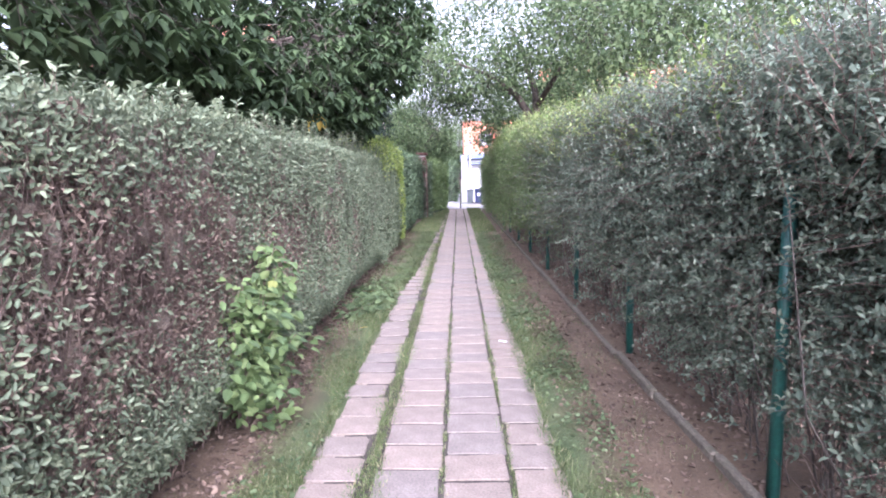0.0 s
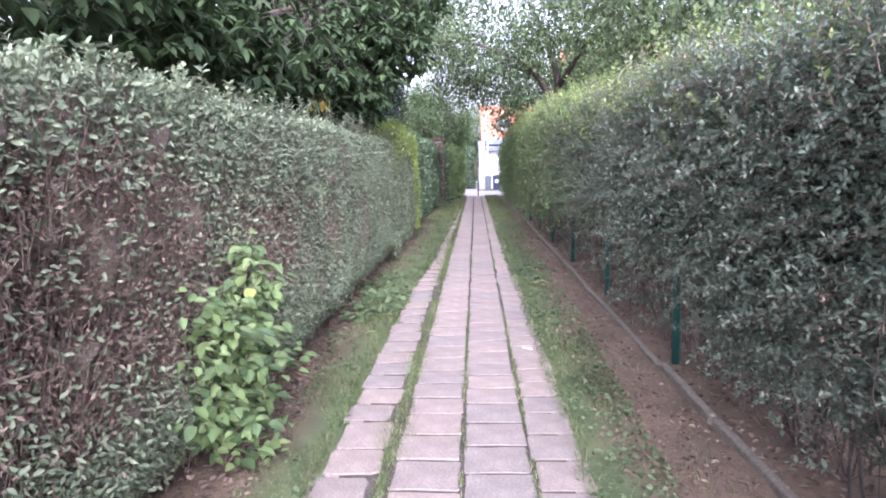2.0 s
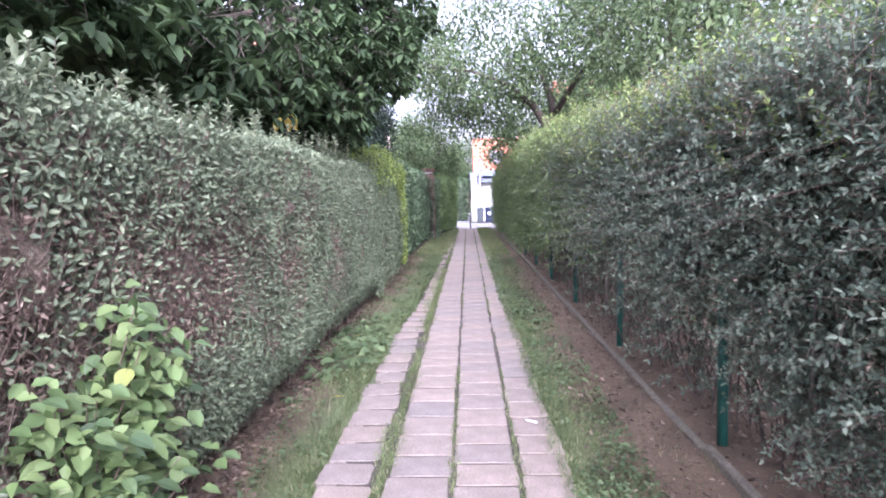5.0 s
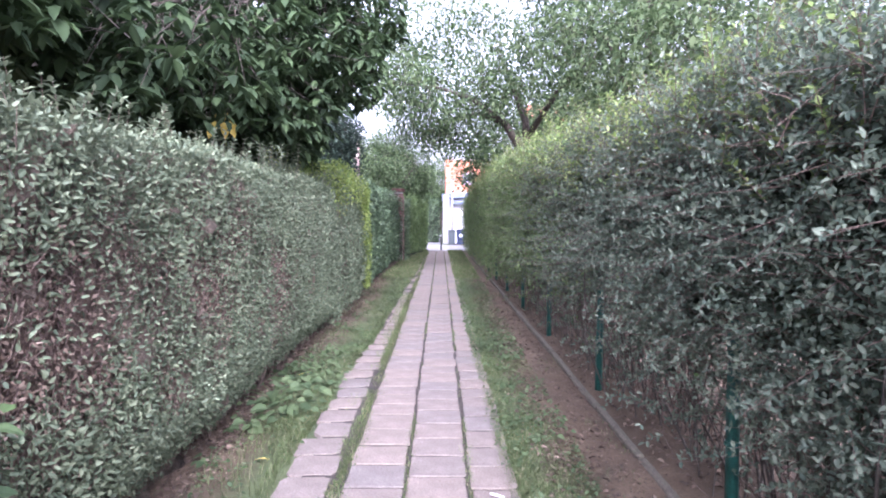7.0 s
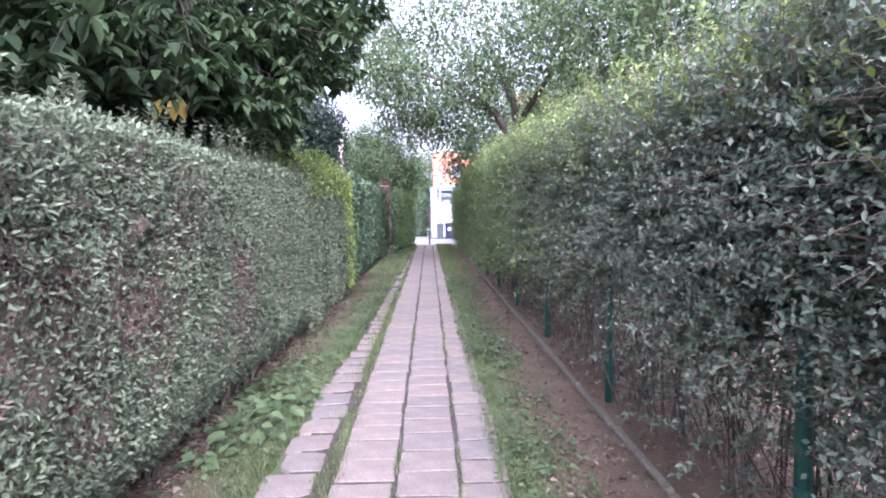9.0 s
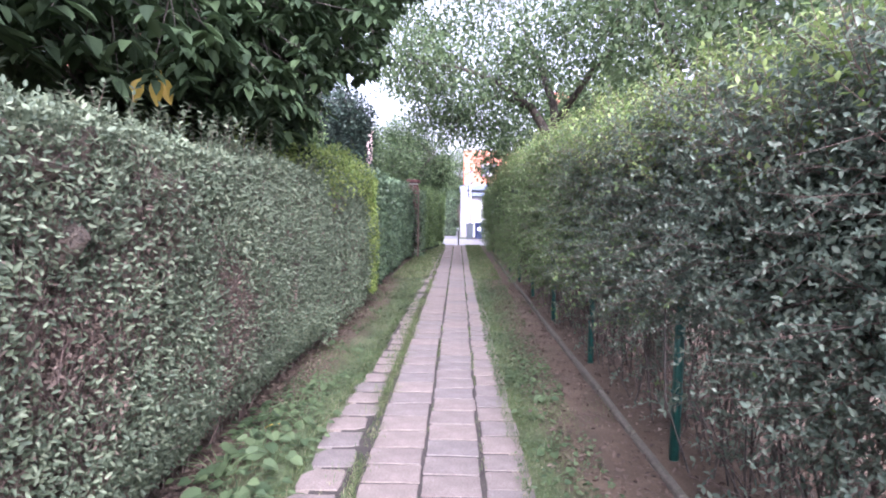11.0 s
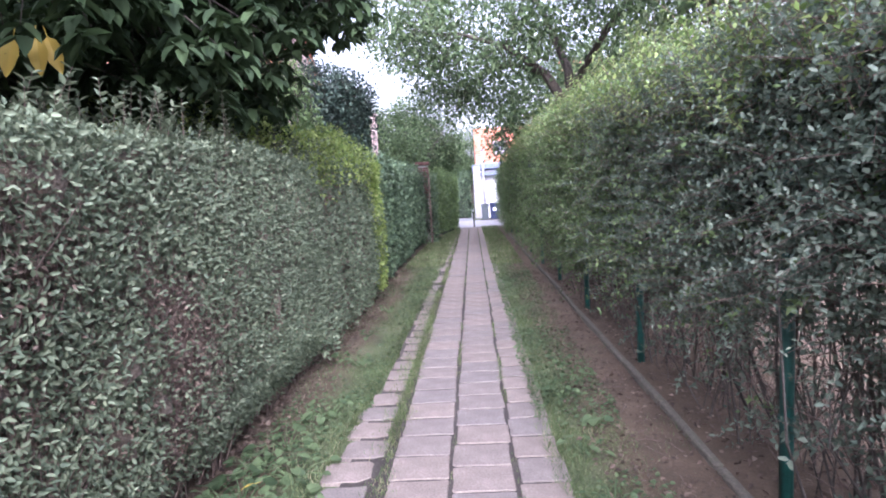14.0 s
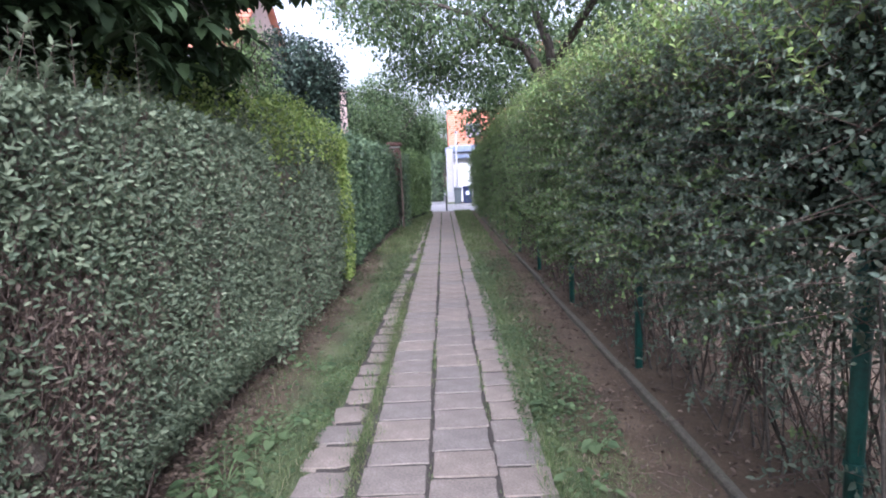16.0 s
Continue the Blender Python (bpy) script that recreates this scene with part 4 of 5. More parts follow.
def weeds():
    kinds = [leaf_mesh("weed_leaf", 0.13, 0.12, 1.0, 0.2), leaf_mesh("weed_leaf", 0.10, 0.085, 0.8, 0.15), leaf_mesh("weed_leaf", 0.07, 0.055, 0.6, 0.1)]
    for me in kinds:
        me.materials.append(L_WEED)
    r = random.Random(9)
    for x, y, n, s in ((-1.24, 6.7, 14, 0.9), (-1.08, 7.1, 16, 1.0), (-1.25, 7.4, 18, 1.1), (-1.0, 7.6, 14, 0.85), (-1.18, 8.0, 18, 1.05), (-0.98, 8.3, 13, 0.8), (-1.15, 8.7, 15, 0.9), (-1.0, 9.2, 12, 0.75), (-1.3, 6.1, 9, 0.6), (0.84, 8.5, 12, 0.6), (0.98, 8.9, 13, 0.65), (0.86, 9.5, 12, 0.6), (0.95, 10.3, 10, 0.55), (-1.05, 10.6, 12, 0.75), (-1.15, 11.8, 10, 0.7), (1.02, 5.2, 8, 0.45), (0.92, 6.5, 9, 0.5), (0.8, 7.4, 9, 0.5), (-0.95, 5.2, 8, 0.5), (-1.1, 13.2, 10, 0.7), (-1.12, 7.75, 16, 1.0), (-1.0, 7.05, 14, 0.9), (-0.9, 7.9, 12, 0.7), (-1.2, 8.35, 14, 0.9), (0.88, 7.9, 11, 0.55), (1.05, 9.9, 10, 0.55), (0.82, 6.9, 9, 0.45)):
        w = empty("weed", "low broad-leaved green weed in the grass", "weed", "weeds", at=(x, y, -0.02))
        bm = bmesh.new()
        leaves = []
        n = int(n * 1.25)
        for k in range(n):
            a = 6.28 * k / n + r.uniform(-0.3, 0.3)
            reach, high = s * r.uniform(0.03, 0.3), s * r.uniform(0.02, 0.13)
            tip = (x + reach * math.cos(a), y + reach * math.sin(a), high)
            tube(bm, [(x, y, -0.03), (x + 0.6 * reach * math.cos(a), y + 0.6 * reach * math.sin(a), high * 0.8), tip], [0.004, 0.003, 0.002], 4)
            leaves.append((tip, a))
        part("stalk_growth", bm, L_WEED, w, kind="stuff")
        for tip, a in leaves:
            put_leaf(r.choice(kinds), aim(tip, (math.cos(a), math.sin(a), r.uniform(-0.3, 0.1)), (r.uniform(-0.5, 0.5), -0.3 + r.uniform(-0.4, 0.4), 1), s * r.uniform(0.5, 1.05)), w)


weeds()
yl = leaf_mesh("yellow_leaf", 0.15, 0.075, 0.0, 0.15)
yl.materials.append(L_AUTUMN)
for p, d in (((-1.68, 7.50, 2.47), (0.05, -0.15, -1)), ((-1.76, 7.46, 2.46), (-0.25, -0.2, -1)), ((-1.66, 7.54, 2.48), (0.3, -0.1, -0.9))):
    tagged(put_leaf(yl, aim(p, d, (0.3, -1, 0.2), 1.15), nut), "yellowed hanging leaf")
tagged(put_leaf(yl, aim((-1.5, 7.7, 2.06), (0.6, -0.4, 0.1), (0.2, -0.3, 1), 0.6), nut), "yellowed leaf fallen on the hedge")


pale = leaf_mesh("pale_leaf", 0.09, 0.04, 0.0, 0.25)
pale.materials.append(L_AUTUMN)
for x, y, a in ((-1.12, 8.05, 2.0), (-0.9, 6.0, 1.2)):
    ob = new("fallen_leaf", pale)
    ob.matrix_basis = pose(x, y, 0.08, 0, 10, math.degrees(a))
    tagged(ob, "single pale yellow fallen leaf on the ground", "leaf", "fallen leaves")


bm = bmesh.new()
tube(bm, [(0.50, 5.68, 0.0125), (0.535, 5.66, 0.013), (0.575, 5.635, 0.0125)], [0.0065, 0.007, 0.0065], 8)
tagged(part("paper_scrap", bm, M_STICKER, smooth=True), "small white paper roll lying on a path slab", "litter")


# ---- grass, moss and fallen leaves ----
def blades(name, label, x, y, length, width, lean=0.5, z=None, mat=None):
    n = len(x)
    z = np.full(n, -0.03) if z is None else z
    L = length * rng.uniform(0.5, 1.3, n)
    a = rng.uniform(0, 6.28, n)
    dx, dy = np.cos(a) * lean * rng.uniform(0.1, 1, n), np.sin(a) * lean * rng.uniform(0.1, 1, n)
    sx, sy = -np.sin(a) * width / 2, np.cos(a) * width / 2
    P = np.stack([x, y, z], 1)
    S = np.stack([sx, sy, np.zeros(n)], 1)
    M = P + np.stack([dx * 0.35, dy * 0.35, np.full(n, 0.6)], 1) * L[:, None]
    T = P + np.stack([dx, dy, np.full(n, 0.95)], 1) * L[:, None]
    v = np.stack([P - S, P + S, M + 0.8 * S, M - 0.8 * S, T + 0.15 * S, T - 0.15 * S], 1).reshape(-1, 3)
    b = (np.arange(n) * 6)[:, None]
    f = np.concatenate([b + np.array([[0, 1, 2, 3]]), b + np.array([[3, 2, 4, 5]])])
    return tagged(array_mesh(name, v, f, mat or L_GRASS), label, "grass", kind="stuff")


def turf(xa, xb, y0, y1, n, seed, thin=0.05):
    x = rng.uniform(0, 1, n)
    y = rng.uniform(y0, y1, n)
    x = xa(y) + (xb(y) - xa(y)) * x
    keep = wave(x * 3.5, y * 2.0, seed) + rng.uniform(-0.5, 0.5, n) > -thin
    return x[keep], y[keep]


def edge_l(y):
    return np.interp(y, [2, 4, 6, 9, 12, 20, 26, 31], [-1.14, -1.18, -1.28, -1.4, -1.46, -1.46, -1.3, -0.6])


def edge_r(y):
    return np.interp(y, [2, 4, 7, 9, 12, 20, 32], [1.05, 1.12, 1.2, 1.2, 1.25, 1.3, 1.3])


def path_l(y):
    return np.interp(y, [2, 6.6, 8, 10, 14, 20, 32], [-0.76, -0.79, -0.75, -0.68, -0.6, -0.5, -0.44])


def path_r(y):
    return np.interp(y, [2, 7, 12, 32], [0.645, 0.60, 0.58, 0.58])


gx, gy = [], []
for xa, xb, y0, y1, n, s in ((edge_l, path_l, 1.5, 9, 62000, 81), (edge_l, path_l, 9, 18, 34000, 81), (path_r, edge_r, 1.5, 9, 46000, 83), (path_r, edge_r, 9, 18, 32000, 83)):
    a, b = turf(xa, xb, y0, y1, n, s)
    gx.append(a), gy.append(b)
blades("grass", "uneven green grass on both sides of the path", np.concatenate(gx), np.concatenate(gy), 0.038, 0.0042, 1.2)
gx, gy = [], []
for xa, xb, n, s in ((edge_l, path_l, 14000, 85), (path_r, edge_r, 12000, 87)):
    a, b = turf(xa, xb, 18, 32.3, n, s, 0.8)
    gx.append(a), gy.append(b)
blades("grass", "green grass along the far part of the path", np.concatenate(gx), np.concatenate(gy), 0.09, 0.012, 0.7)
n = 4200
x, y = turf(edge_l, path_l, 5, 18, n, 89, 0.0)
x2, y2 = turf(path_r, edge_r, 2, 16, 1500, 90, 0.0)
blades("grass", "taller grass tufts in the turf", np.concatenate([x, x2]), np.concatenate([y, y2]), 0.11, 0.0035, 0.8)
n = 5000
y = rng.uniform(1.6, 16, n)
x = rng.uniform(0.95, 1.56, n)
keep = wave(x * 4, y * 3, 95) > 0.25
x2 = rng.uniform(-1.5, -1.05, n)
keep2 = wave(x2 * 4, y * 3, 96) > 0.4
blades("grass", "thin scattered grass on the bare soil", np.concatenate([x[keep], x2[keep2]]), np.concatenate([y[keep], y[keep2]]), 0.06, 0.004, 0.9)
# ragged grass hanging over the outer edges of the path
n = 9000
y = 1.6 + 20 * rng.uniform(0, 1, n) ** 1.4
side = rng.uniform(0, 1, n) < 0.55
x = np.where(side, path_l(y) - 0.06 + 0.05 * wave(y * 5, y * 0, 101), path_r(y) + 0.05 + 0.05 * wave(y * 5, y * 0 + 3, 102)) + rng.normal(0, 0.025, n)
blades("grass", "ragged grass hanging over the path's edges", x, y, 0.05, 0.0045, 1.5, z=np.full(n, -0.01))
# grass creeping in between the broken outer row and the next
n = 7000
y = rng.uniform(6.4, 15, n)
x = -0.435 + rng.normal(0, 0.022, n) - 0.14 * (rng.uniform(0, 1, n) < 0.35) * rng.uniform(0, 1, n)
keep = wave(x * 5, y * 2.4, 111) + rng.uniform(-0.4, 0.4, n) > -0.15
blades("joint_grass", "low grass spreading over the broken outer slabs", x[keep], y[keep], 0.04, 0.005, 1.2, z=np.full(keep.sum(), -0.008))
# grass and moss in the joints between the rows of slabs
n = 40000
y = 1.5 + 29.5 * rng.uniform(0, 1, n) ** 1.7
j = rng.choice(3, n, p=[0.62, 0.2, 0.18])
clump = wave(y * 6, j * 9.0, 91) + rng.uniform(-0.4, 0.4, n) > np.array([-0.1, 0.25, 0.2])[j] - 0.35 * (y < 5.5) - 0.15 * (y < 9)
wid = np.array([0.036, 0.014, 0.014])[j] * (1 + 0.5 * np.sin(y * 5 + j))
x = np.array([-0.412, 0.0, 0.39])[j] + rng.normal(0, 1, n) * wid
blades("joint_grass", "short grass growing in the path's joints", x[clump], y[clump], 0.024, 0.005, 1.2, z=np.full(clump.sum(), -0.006))
# small round weed leaves in the turf
n = 11000
xa, ya = turf(edge_l, path_l, 1.8, 18, n, 93, 0.0)
xb, yb = turf(path_r, edge_r, 1.8, 18, n, 94, 0.0)
x, y = np.concatenate([xa, xb]), np.concatenate([ya, yb])
n = len(x)
ob = foliage("ground_weeds", np.stack([x, y, rng.uniform(0.0, 0.05, n)], 1), rnd(n) * [1, 1, 0.2], np.tile([0, 0, 1.0], (n, 1)) + rnd(n, 0.4), 0.034, 0.7, L_CLOVER, None)
tagged(ob, "small clover-like weeds among the grass", "weeds", kind="stuff")
# fallen leaves on the bare soil
n = 17000
y = rng.uniform(1.5, 18, n)
left = rng.uniform(0, 1, n) < 0.5
x = np.where(left, rng.uniform(-1.62, -1.0, n), rng.uniform(0.85, 2.9, n))
x = np.where(left & (x > edge_l(y) + 0.1), x - 0.25, x)
keep = (np.abs(x - 1.57) > 0.06)
P = np.stack([x, y, rng.uniform(-0.012, 0.012, n) + np.where(x > 1.6, 0.015, 0)], 1)[keep]
m = len(P)
ob = foliage("leaf_litter", P, rnd(m) * [1, 1, 0.25], np.tile([0, 0, 1.0], (m, 1)) + rnd(m, 0.35), 0.042, 0.6, L_LITTER, None, curl=0.3)
tagged(ob, "dry brown fallen leaves on the soil", "leaf litter", kind="stuff")
n = 15000
y = rng.uniform(1.6, 17, n)
x = np.where(rng.uniform(0, 1, n) < 0.72, rng.uniform(0.9, 1.54, n), rng.uniform(-1.6, -1.08, n))
keep = wave(x * 5, y * 4, 97) + rng.uniform(-0.6, 0.6, n) > -0.1
P = np.stack([x, y, rng.uniform(-0.01, 0.01, n)], 1)[keep]
m = len(P)
ob = foliage("leaf_litter", P, rnd(m) * [1, 1, 0.2], np.tile([0, 0, 1.0], (m, 1)) + rnd(m, 0.4), 0.024, 0.5, L_LITTER, None, curl=0.3, small=True)
tagged(ob, "crumbled brown leaf litter on the soil", "leaf litter", kind="stuff")
n = 260
y = rng.uniform(2, 14, n)
x = np.where(rng.uniform(0, 1, n) < 0.5, rng.uniform(1.0, 1.55, n), rng.uniform(-1.5, -1.1, n))
P = np.stack([x, y, np.full(n, 0.004)], 1)
Q = P + np.stack([rng.normal(0, 0.06, n), rng.normal(0, 0.08, n), rng.uniform(0, 0.02, n)], 1)
tagged(sticks("twig_litter", P, Q, np.full(n, 0.003), np.full(n, 0.0015), M_TWIG, None), "small dry twigs lying on the soil", "twig_growth", kind="stuff")


# ---- gate pillar, poles, bins, bollard ----
def brick_pillar():
    x0, y0, w = -1.44, 24.95, 0.36
    p = empty("gate_pillar", "red brick gate pillar overgrown with ivy", "pillar", at=(x0, y0, 0))
    part("core", boxed(x0 - w / 2 + 0.012, x0 + w / 2 - 0.012, y0 - w / 2 + 0.012, y0 + w / 2 - 0.012, -0.05, 2.68), M_MORTAR, p)
    me = bpy.data.meshes.new("brick")
    bm = boxed(-0.082, 0.082, -0.05, 0.05, -0.032, 0.032, bevel=0.004)
    bm.to_mesh(me)
    bm.free()
    me.materials.append(M_BRICK)
    for k in range(14):
        z = 1.6 + 0.075 * k
        for i in (-1, 1):
            for m in (pose(x0 + 0.09 * i + 0.004 * (k % 2), y0 - w / 2 + 0.045, z), pose(x0 + w / 2 - 0.045, y0 + 0.09 * i, z, 0, 0, 90)):
                b = new("brick", me)
                b.parent = p
                b.matrix_basis = Matrix.Translation(p.location).inverted() @ m
    part("cap", boxed(x0 - 0.24, x0 + 0.24, y0 - 0.24, y0 + 0.24, 2.68, 2.80, bevel=0.02), M_BRICK, p, "dark red cap stone")
    part("side_post", boxed(x0 + 0.20, x0 + 0.255, y0 - 0.60, y0 - 0.54, -0.03, 2.5, bevel=0.01), M_TWIG, p, "pale weathered upright post")
    part("lintel", boxed(x0 - 1.2, x0 - 0.2, y0 - 0.05, y0 + 0.05, 2.5, 2.6, bevel=0.01), M_MORTAR, p)


brick_pillar()
ivy = empty("ivy", "dark ivy climbing over the brick gate pillar", "ivy", at=(-1.4, 24.9, 0))
n = 3000
P = np.stack([-1.44 + rng.uniform(-0.45, 0.42, n), 24.9 + rng.uniform(-0.5, 0.6, n), rng.uniform(0, 2.42, n)], 1)
foliage("foliage", P, np.tile([0.4, -0.5, 0], (n, 1)) + rnd(n, 0.7), np.tile([0.6, -0.8, 0.4], (n, 1)) + rnd(n, 0.5), 0.075, 0.85, L_IVY, ivy)
n = 60
A = np.stack([-1.44 + rng.uniform(-0.3, 0.3, n), np.full(n, 24.7), np.full(n, -0.03)], 1)
sticks("stem_growth", A, A + np.stack([rng.normal(0, 0.1, n), np.zeros(n), rng.uniform(1.0, 2.3, n)], 1), np.full(n, 0.01), np.full(n, 0.004), M_BARK, ivy)


def wheelie_bin(x, y, w, high, body, label, sticker=False):
    d = w * 1.1
    b = empty("wheelie_bin", label, "bin", "street bins", at=(x, y, 0))
    bm = bmesh.new()
    box(bm, x - w / 2, x + w / 2, y - d / 2, y + d / 2, 0.05, high * 0.88, bevel=0.02)
    for v in bm.verts:
        if v.co.z < high * 0.5:
            v.co.x = x + (v.co.x - x) * 0.84
            v.co.y = y + (v.co.y - y) * 0.8
    part("body", bm, body, b)
    part("rim", boxed(x - w / 2 - 0.02, x + w / 2 + 0.02, y - d / 2 - 0.02, y + d / 2 + 0.02, high * 0.86, high * 0.9, bevel=0.008), body, b)
    bm = boxed(x - w / 2 - 0.015, x + w / 2 + 0.015, y - d / 2 - 0.03, y + d / 2 + 0.02, high * 0.9, high, bevel=0.03)
    part("lid", bm, body, b)
    bm = bmesh.new()
    tube(bm, [(x - w * 0.4, y + d / 2 + 0.06, high * 0.93), (x + w * 0.4, y + d / 2 + 0.06, high * 0.93)], [0.015, 0.015], 8)
    part("handle", bm, body, b)
    for s in (-1, 1):
        bm = bmesh.new()
        tube(bm, [(x + s * w * 0.40, y + d * 0.36, 0.08), (x + s * w * 0.48, y + d * 0.36, 0.08)], [0.1, 0.1], 14)
        part("wheel", bm, M_DARK, b)
    if sticker:
        part("sticker", boxed(x - 0.1, x + 0.1, y - d / 2 * 0.93 - 0.02, y - d / 2 * 0.93 - 0.012, high * 0.52, high * 0.72), M_STICKER, b, "white square sticker")


wheelie_bin(0.92, 38.4, 0.42, 0.96, M_BIN_G, "grey-green plastic wheelie bin at the street's edge")
wheelie_bin(1.48, 38.7, 0.52, 1.0, M_BIN_B, "dark blue wheelie bin with a white sticker", True)

b = empty("lamp_post", "slim pale steel lamp post beside the garage", "lamp post", at=(0.96, 40.6, 0))
bm = bmesh.new()
tube(bm, [(0.93, 40.6, -0.05), (0.95, 40.6, 1.2), (0.99, 40.6, 4.1)], [0.07, 0.06, 0.05], 12)
part("shaft", bm, M_POLE, b, smooth=True)
bm = bmesh.new()
tube(bm, [(0.93, 40.6, -0.03), (0.93, 40.6, 0.5), (0.932, 40.6, 0.55)], [0.085, 0.085, 0.06], 12)
part("base_sleeve", bm, M_DARK, b, "dark base sleeve")
bm = bmesh.new()
tube(bm, [(0.99, 40.6, 4.1), (0.99, 40.6, 4.16), (0.99, 40.6, 4.22), (0.99, 40.6, 4.25)], [0.06, 0.1, 0.1, 0.03], 12)
part("lamp_head", bm, M_POLE, b)

b = empty("bollard", "thin dark iron bollard where path meets pavement", "bollard", at=(0.24, 32.7, 0))
bm = bmesh.new()
tube(bm, [(0.24, 32.7, -0.05), (0.24, 32.7, 0.66)], [0.035, 0.035], 10)
part("shaft", bm, M_DARK, b)
bm = bmesh.new()
tube(bm, [(0.24, 32.7, 0.655), (0.24, 32.7, 0.69), (0.24, 32.7, 0.72)], [0.045, 0.045, 0.02], 10)
part("knob", bm, M_DARK, b)

b = empty("utility_pole", "pale concrete utility pole behind the hedge", "utility pole", at=(-3.3, 26.5, 0))
bm = bmesh.new()
tube(bm, [(-3.3, 26.5, -0.05), (-3.3, 26.5, 2.5), (-3.3, 26.5, 4.7)], [0.15, 0.13, 0.11], 12)
part("shaft", bm, M_RENDER_P, b, smooth=True)
bm = bmesh.new()
tube(bm, [(-3.3, 26.5, 4.7), (-3.3, 26.5, 4.76)], [0.17, 0.15], 12)
part("cap", bm, M_RENDER_P, b)


# ---- houses ----
def window(parent, x, y, z, w, h, along="x"):
    """A framed window standing proud of a wall that faces -y (along x) or +x (along y)."""
    def bx(u0, u1, d0, d1, z0, z1, **k):
        return boxed(x + u0, x + u1, y - d1, y - d0, z + z0, z + z1, **k) if along == "x" else boxed(x + d0, x + d1, y + u0, y + u1, z + z0, z + z1, **k)
    win = part("window", bx(-w / 2 - 0.06, w / 2 + 0.06, -0.02, 0.04, -0.06, h + 0.06, bevel=0.01), M_RENDER_W, parent)
    for u in (-w / 4, w / 4):
        part("pane", bx(u - w / 4 + 0.03, u + w / 4 - 0.03, 0.042, 0.05, 0.03, h - 0.03), M_GLASS, win)
    part("sill", bx(-w / 2 - 0.1, w / 2 + 0.1, 0.0, 0.14, -0.12, -0.062), M_RENDER_W, win)


def tiled_slope(bm, x0, x1, y0, z0, y1, z1, pitch=0.34):
    """Courses of overlapping tiles from the eaves (y0, z0) to the ridge (y1, z1)."""
    run = math.hypot(y1 - y0, z1 - z0)
    n = max(2, int(run / pitch))
    nx, nz = -(z1 - z0) / run, (y1 - y0) / run
    for k in range(n):
        a, b = k / n, min(1.0, (k + 1.15) / n)
        ya, za, yb, zb = y0 + (y1 - y0) * a, z0 + (z1 - z0) * a, y0 + (y1 - y0) * b, z0 + (z1 - z0) * b
        w = 0.24
        c = int((x1 - x0) / w)
        for i in range(c):
            xa = x0 + (x1 - x0) * i / c
            xb = x0 + (x1 - x0) * (i + 1) / c - 0.012
            up = 0.05
            q = [(xa, ya + nx * up, za + nz * up), (xb, ya + nx * up, za + nz * up), (xb, yb + nx * 0.01, zb + nz * 0.01), (xa, yb + nx * 0.01, zb + nz * 0.01)]
            lower = [(xa, ya, za), (xb, ya, za)]
            v = [bm.verts.new(p) for p in q + lower]
            bm.faces.new(v[:4])
            bm.faces.new((v[4], v[5], v[1], v[0]))


def house(label, x0, x1, y0, y1, eaves, ridge, wall_mat, wins, brick_to=0.0):
    """A house whose roof slopes up from the front (y0) to a ridge and down behind."""
    h = empty("house", label, "house", "houses", at=((x0 + x1) / 2, (y0 + y1) / 2, 0))
    bm = bmesh.new()
    ym = (y0 + y1) / 2
    pr = [(y0, -0.1), (y0, eaves), (ym, ridge - 0.1), (y1, eaves), (y1, -0.1)]
    A = [bm.verts.new((x0, y, z)) for y, z in pr]
    B = [bm.verts.new((x1, y, z)) for y, z in pr]
    bm.faces.new(A)
    bm.faces.new(B[::-1])
    for k in range(5):
        bm.faces.new((A[k], B[k], B[(k + 1) % 5], A[(k + 1) % 5]))
    bmesh.ops.recalc_face_normals(bm, faces=bm.faces)
    part("wall", bm, wall_mat, h)
    bm = bmesh.new()
    s = (ridge - eaves) / (ym - y0)
    tiled_slope(bm, x0 - 0.3, x1 + 0.3, y0 - 0.4, eaves - 0.4 * s + 0.08, ym, ridge + 0.08)
    r = part("roof", bm, M_TILE, h, "orange-red tiled roof")
    bm = bmesh.new()
    v = [bm.verts.new(p) for p in ((x0 - 0.3, ym, ridge + 0.06), (x1 + 0.3, ym, ridge + 0.06), (x1 + 0.3, y1 + 0.4, eaves - 0.4 * s + 0.06), (x0 - 0.3, y1 + 0.4, eaves - 0.4 * s + 0.06))]
    bm.faces.new(v)
    u = [bm.verts.new(p) for p in ((x0 - 0.3, y0 - 0.4, eaves - 0.4 * s), (x1 + 0.3, y0 - 0.4, eaves - 0.4 * s), (x1 + 0.3, ym, ridge), (x0 - 0.3, ym, ridge))]
    bm.faces.new(u)
    part("roof_deck", bm, M_TILE, h)
    bm = bmesh.new()
    tube(bm, [(x0 - 0.3, ym, ridge + 0.08), (x1 + 0.3, ym, ridge + 0.08)], [0.12, 0.12], 8)
    part("ridge", bm, M_TILE, r)
    cx = x0 + 0.7 * (x1 - x0)
    part("chimney", boxed(cx - 0.3, cx + 0.3, ym + 0.3, ym + 0.9, ridge - 0.8, ridge + 0.9, bevel=0.02), M_BRICK, r, "red brick chimney")
    bm = bmesh.new()
    tube(bm, [(x0 - 0.3, y0 - 0.47, eaves - 0.4 * s + 0.02), (x1 + 0.3, y0 - 0.47, eaves - 0.4 * s + 0.02)], [0.07, 0.07], 8)
    part("gutter", bm, M_POLE, h)
    for wx, wz, ww, wh in wins:
        window(h, wx, y0 - 0.01, wz, ww, wh)
    return h


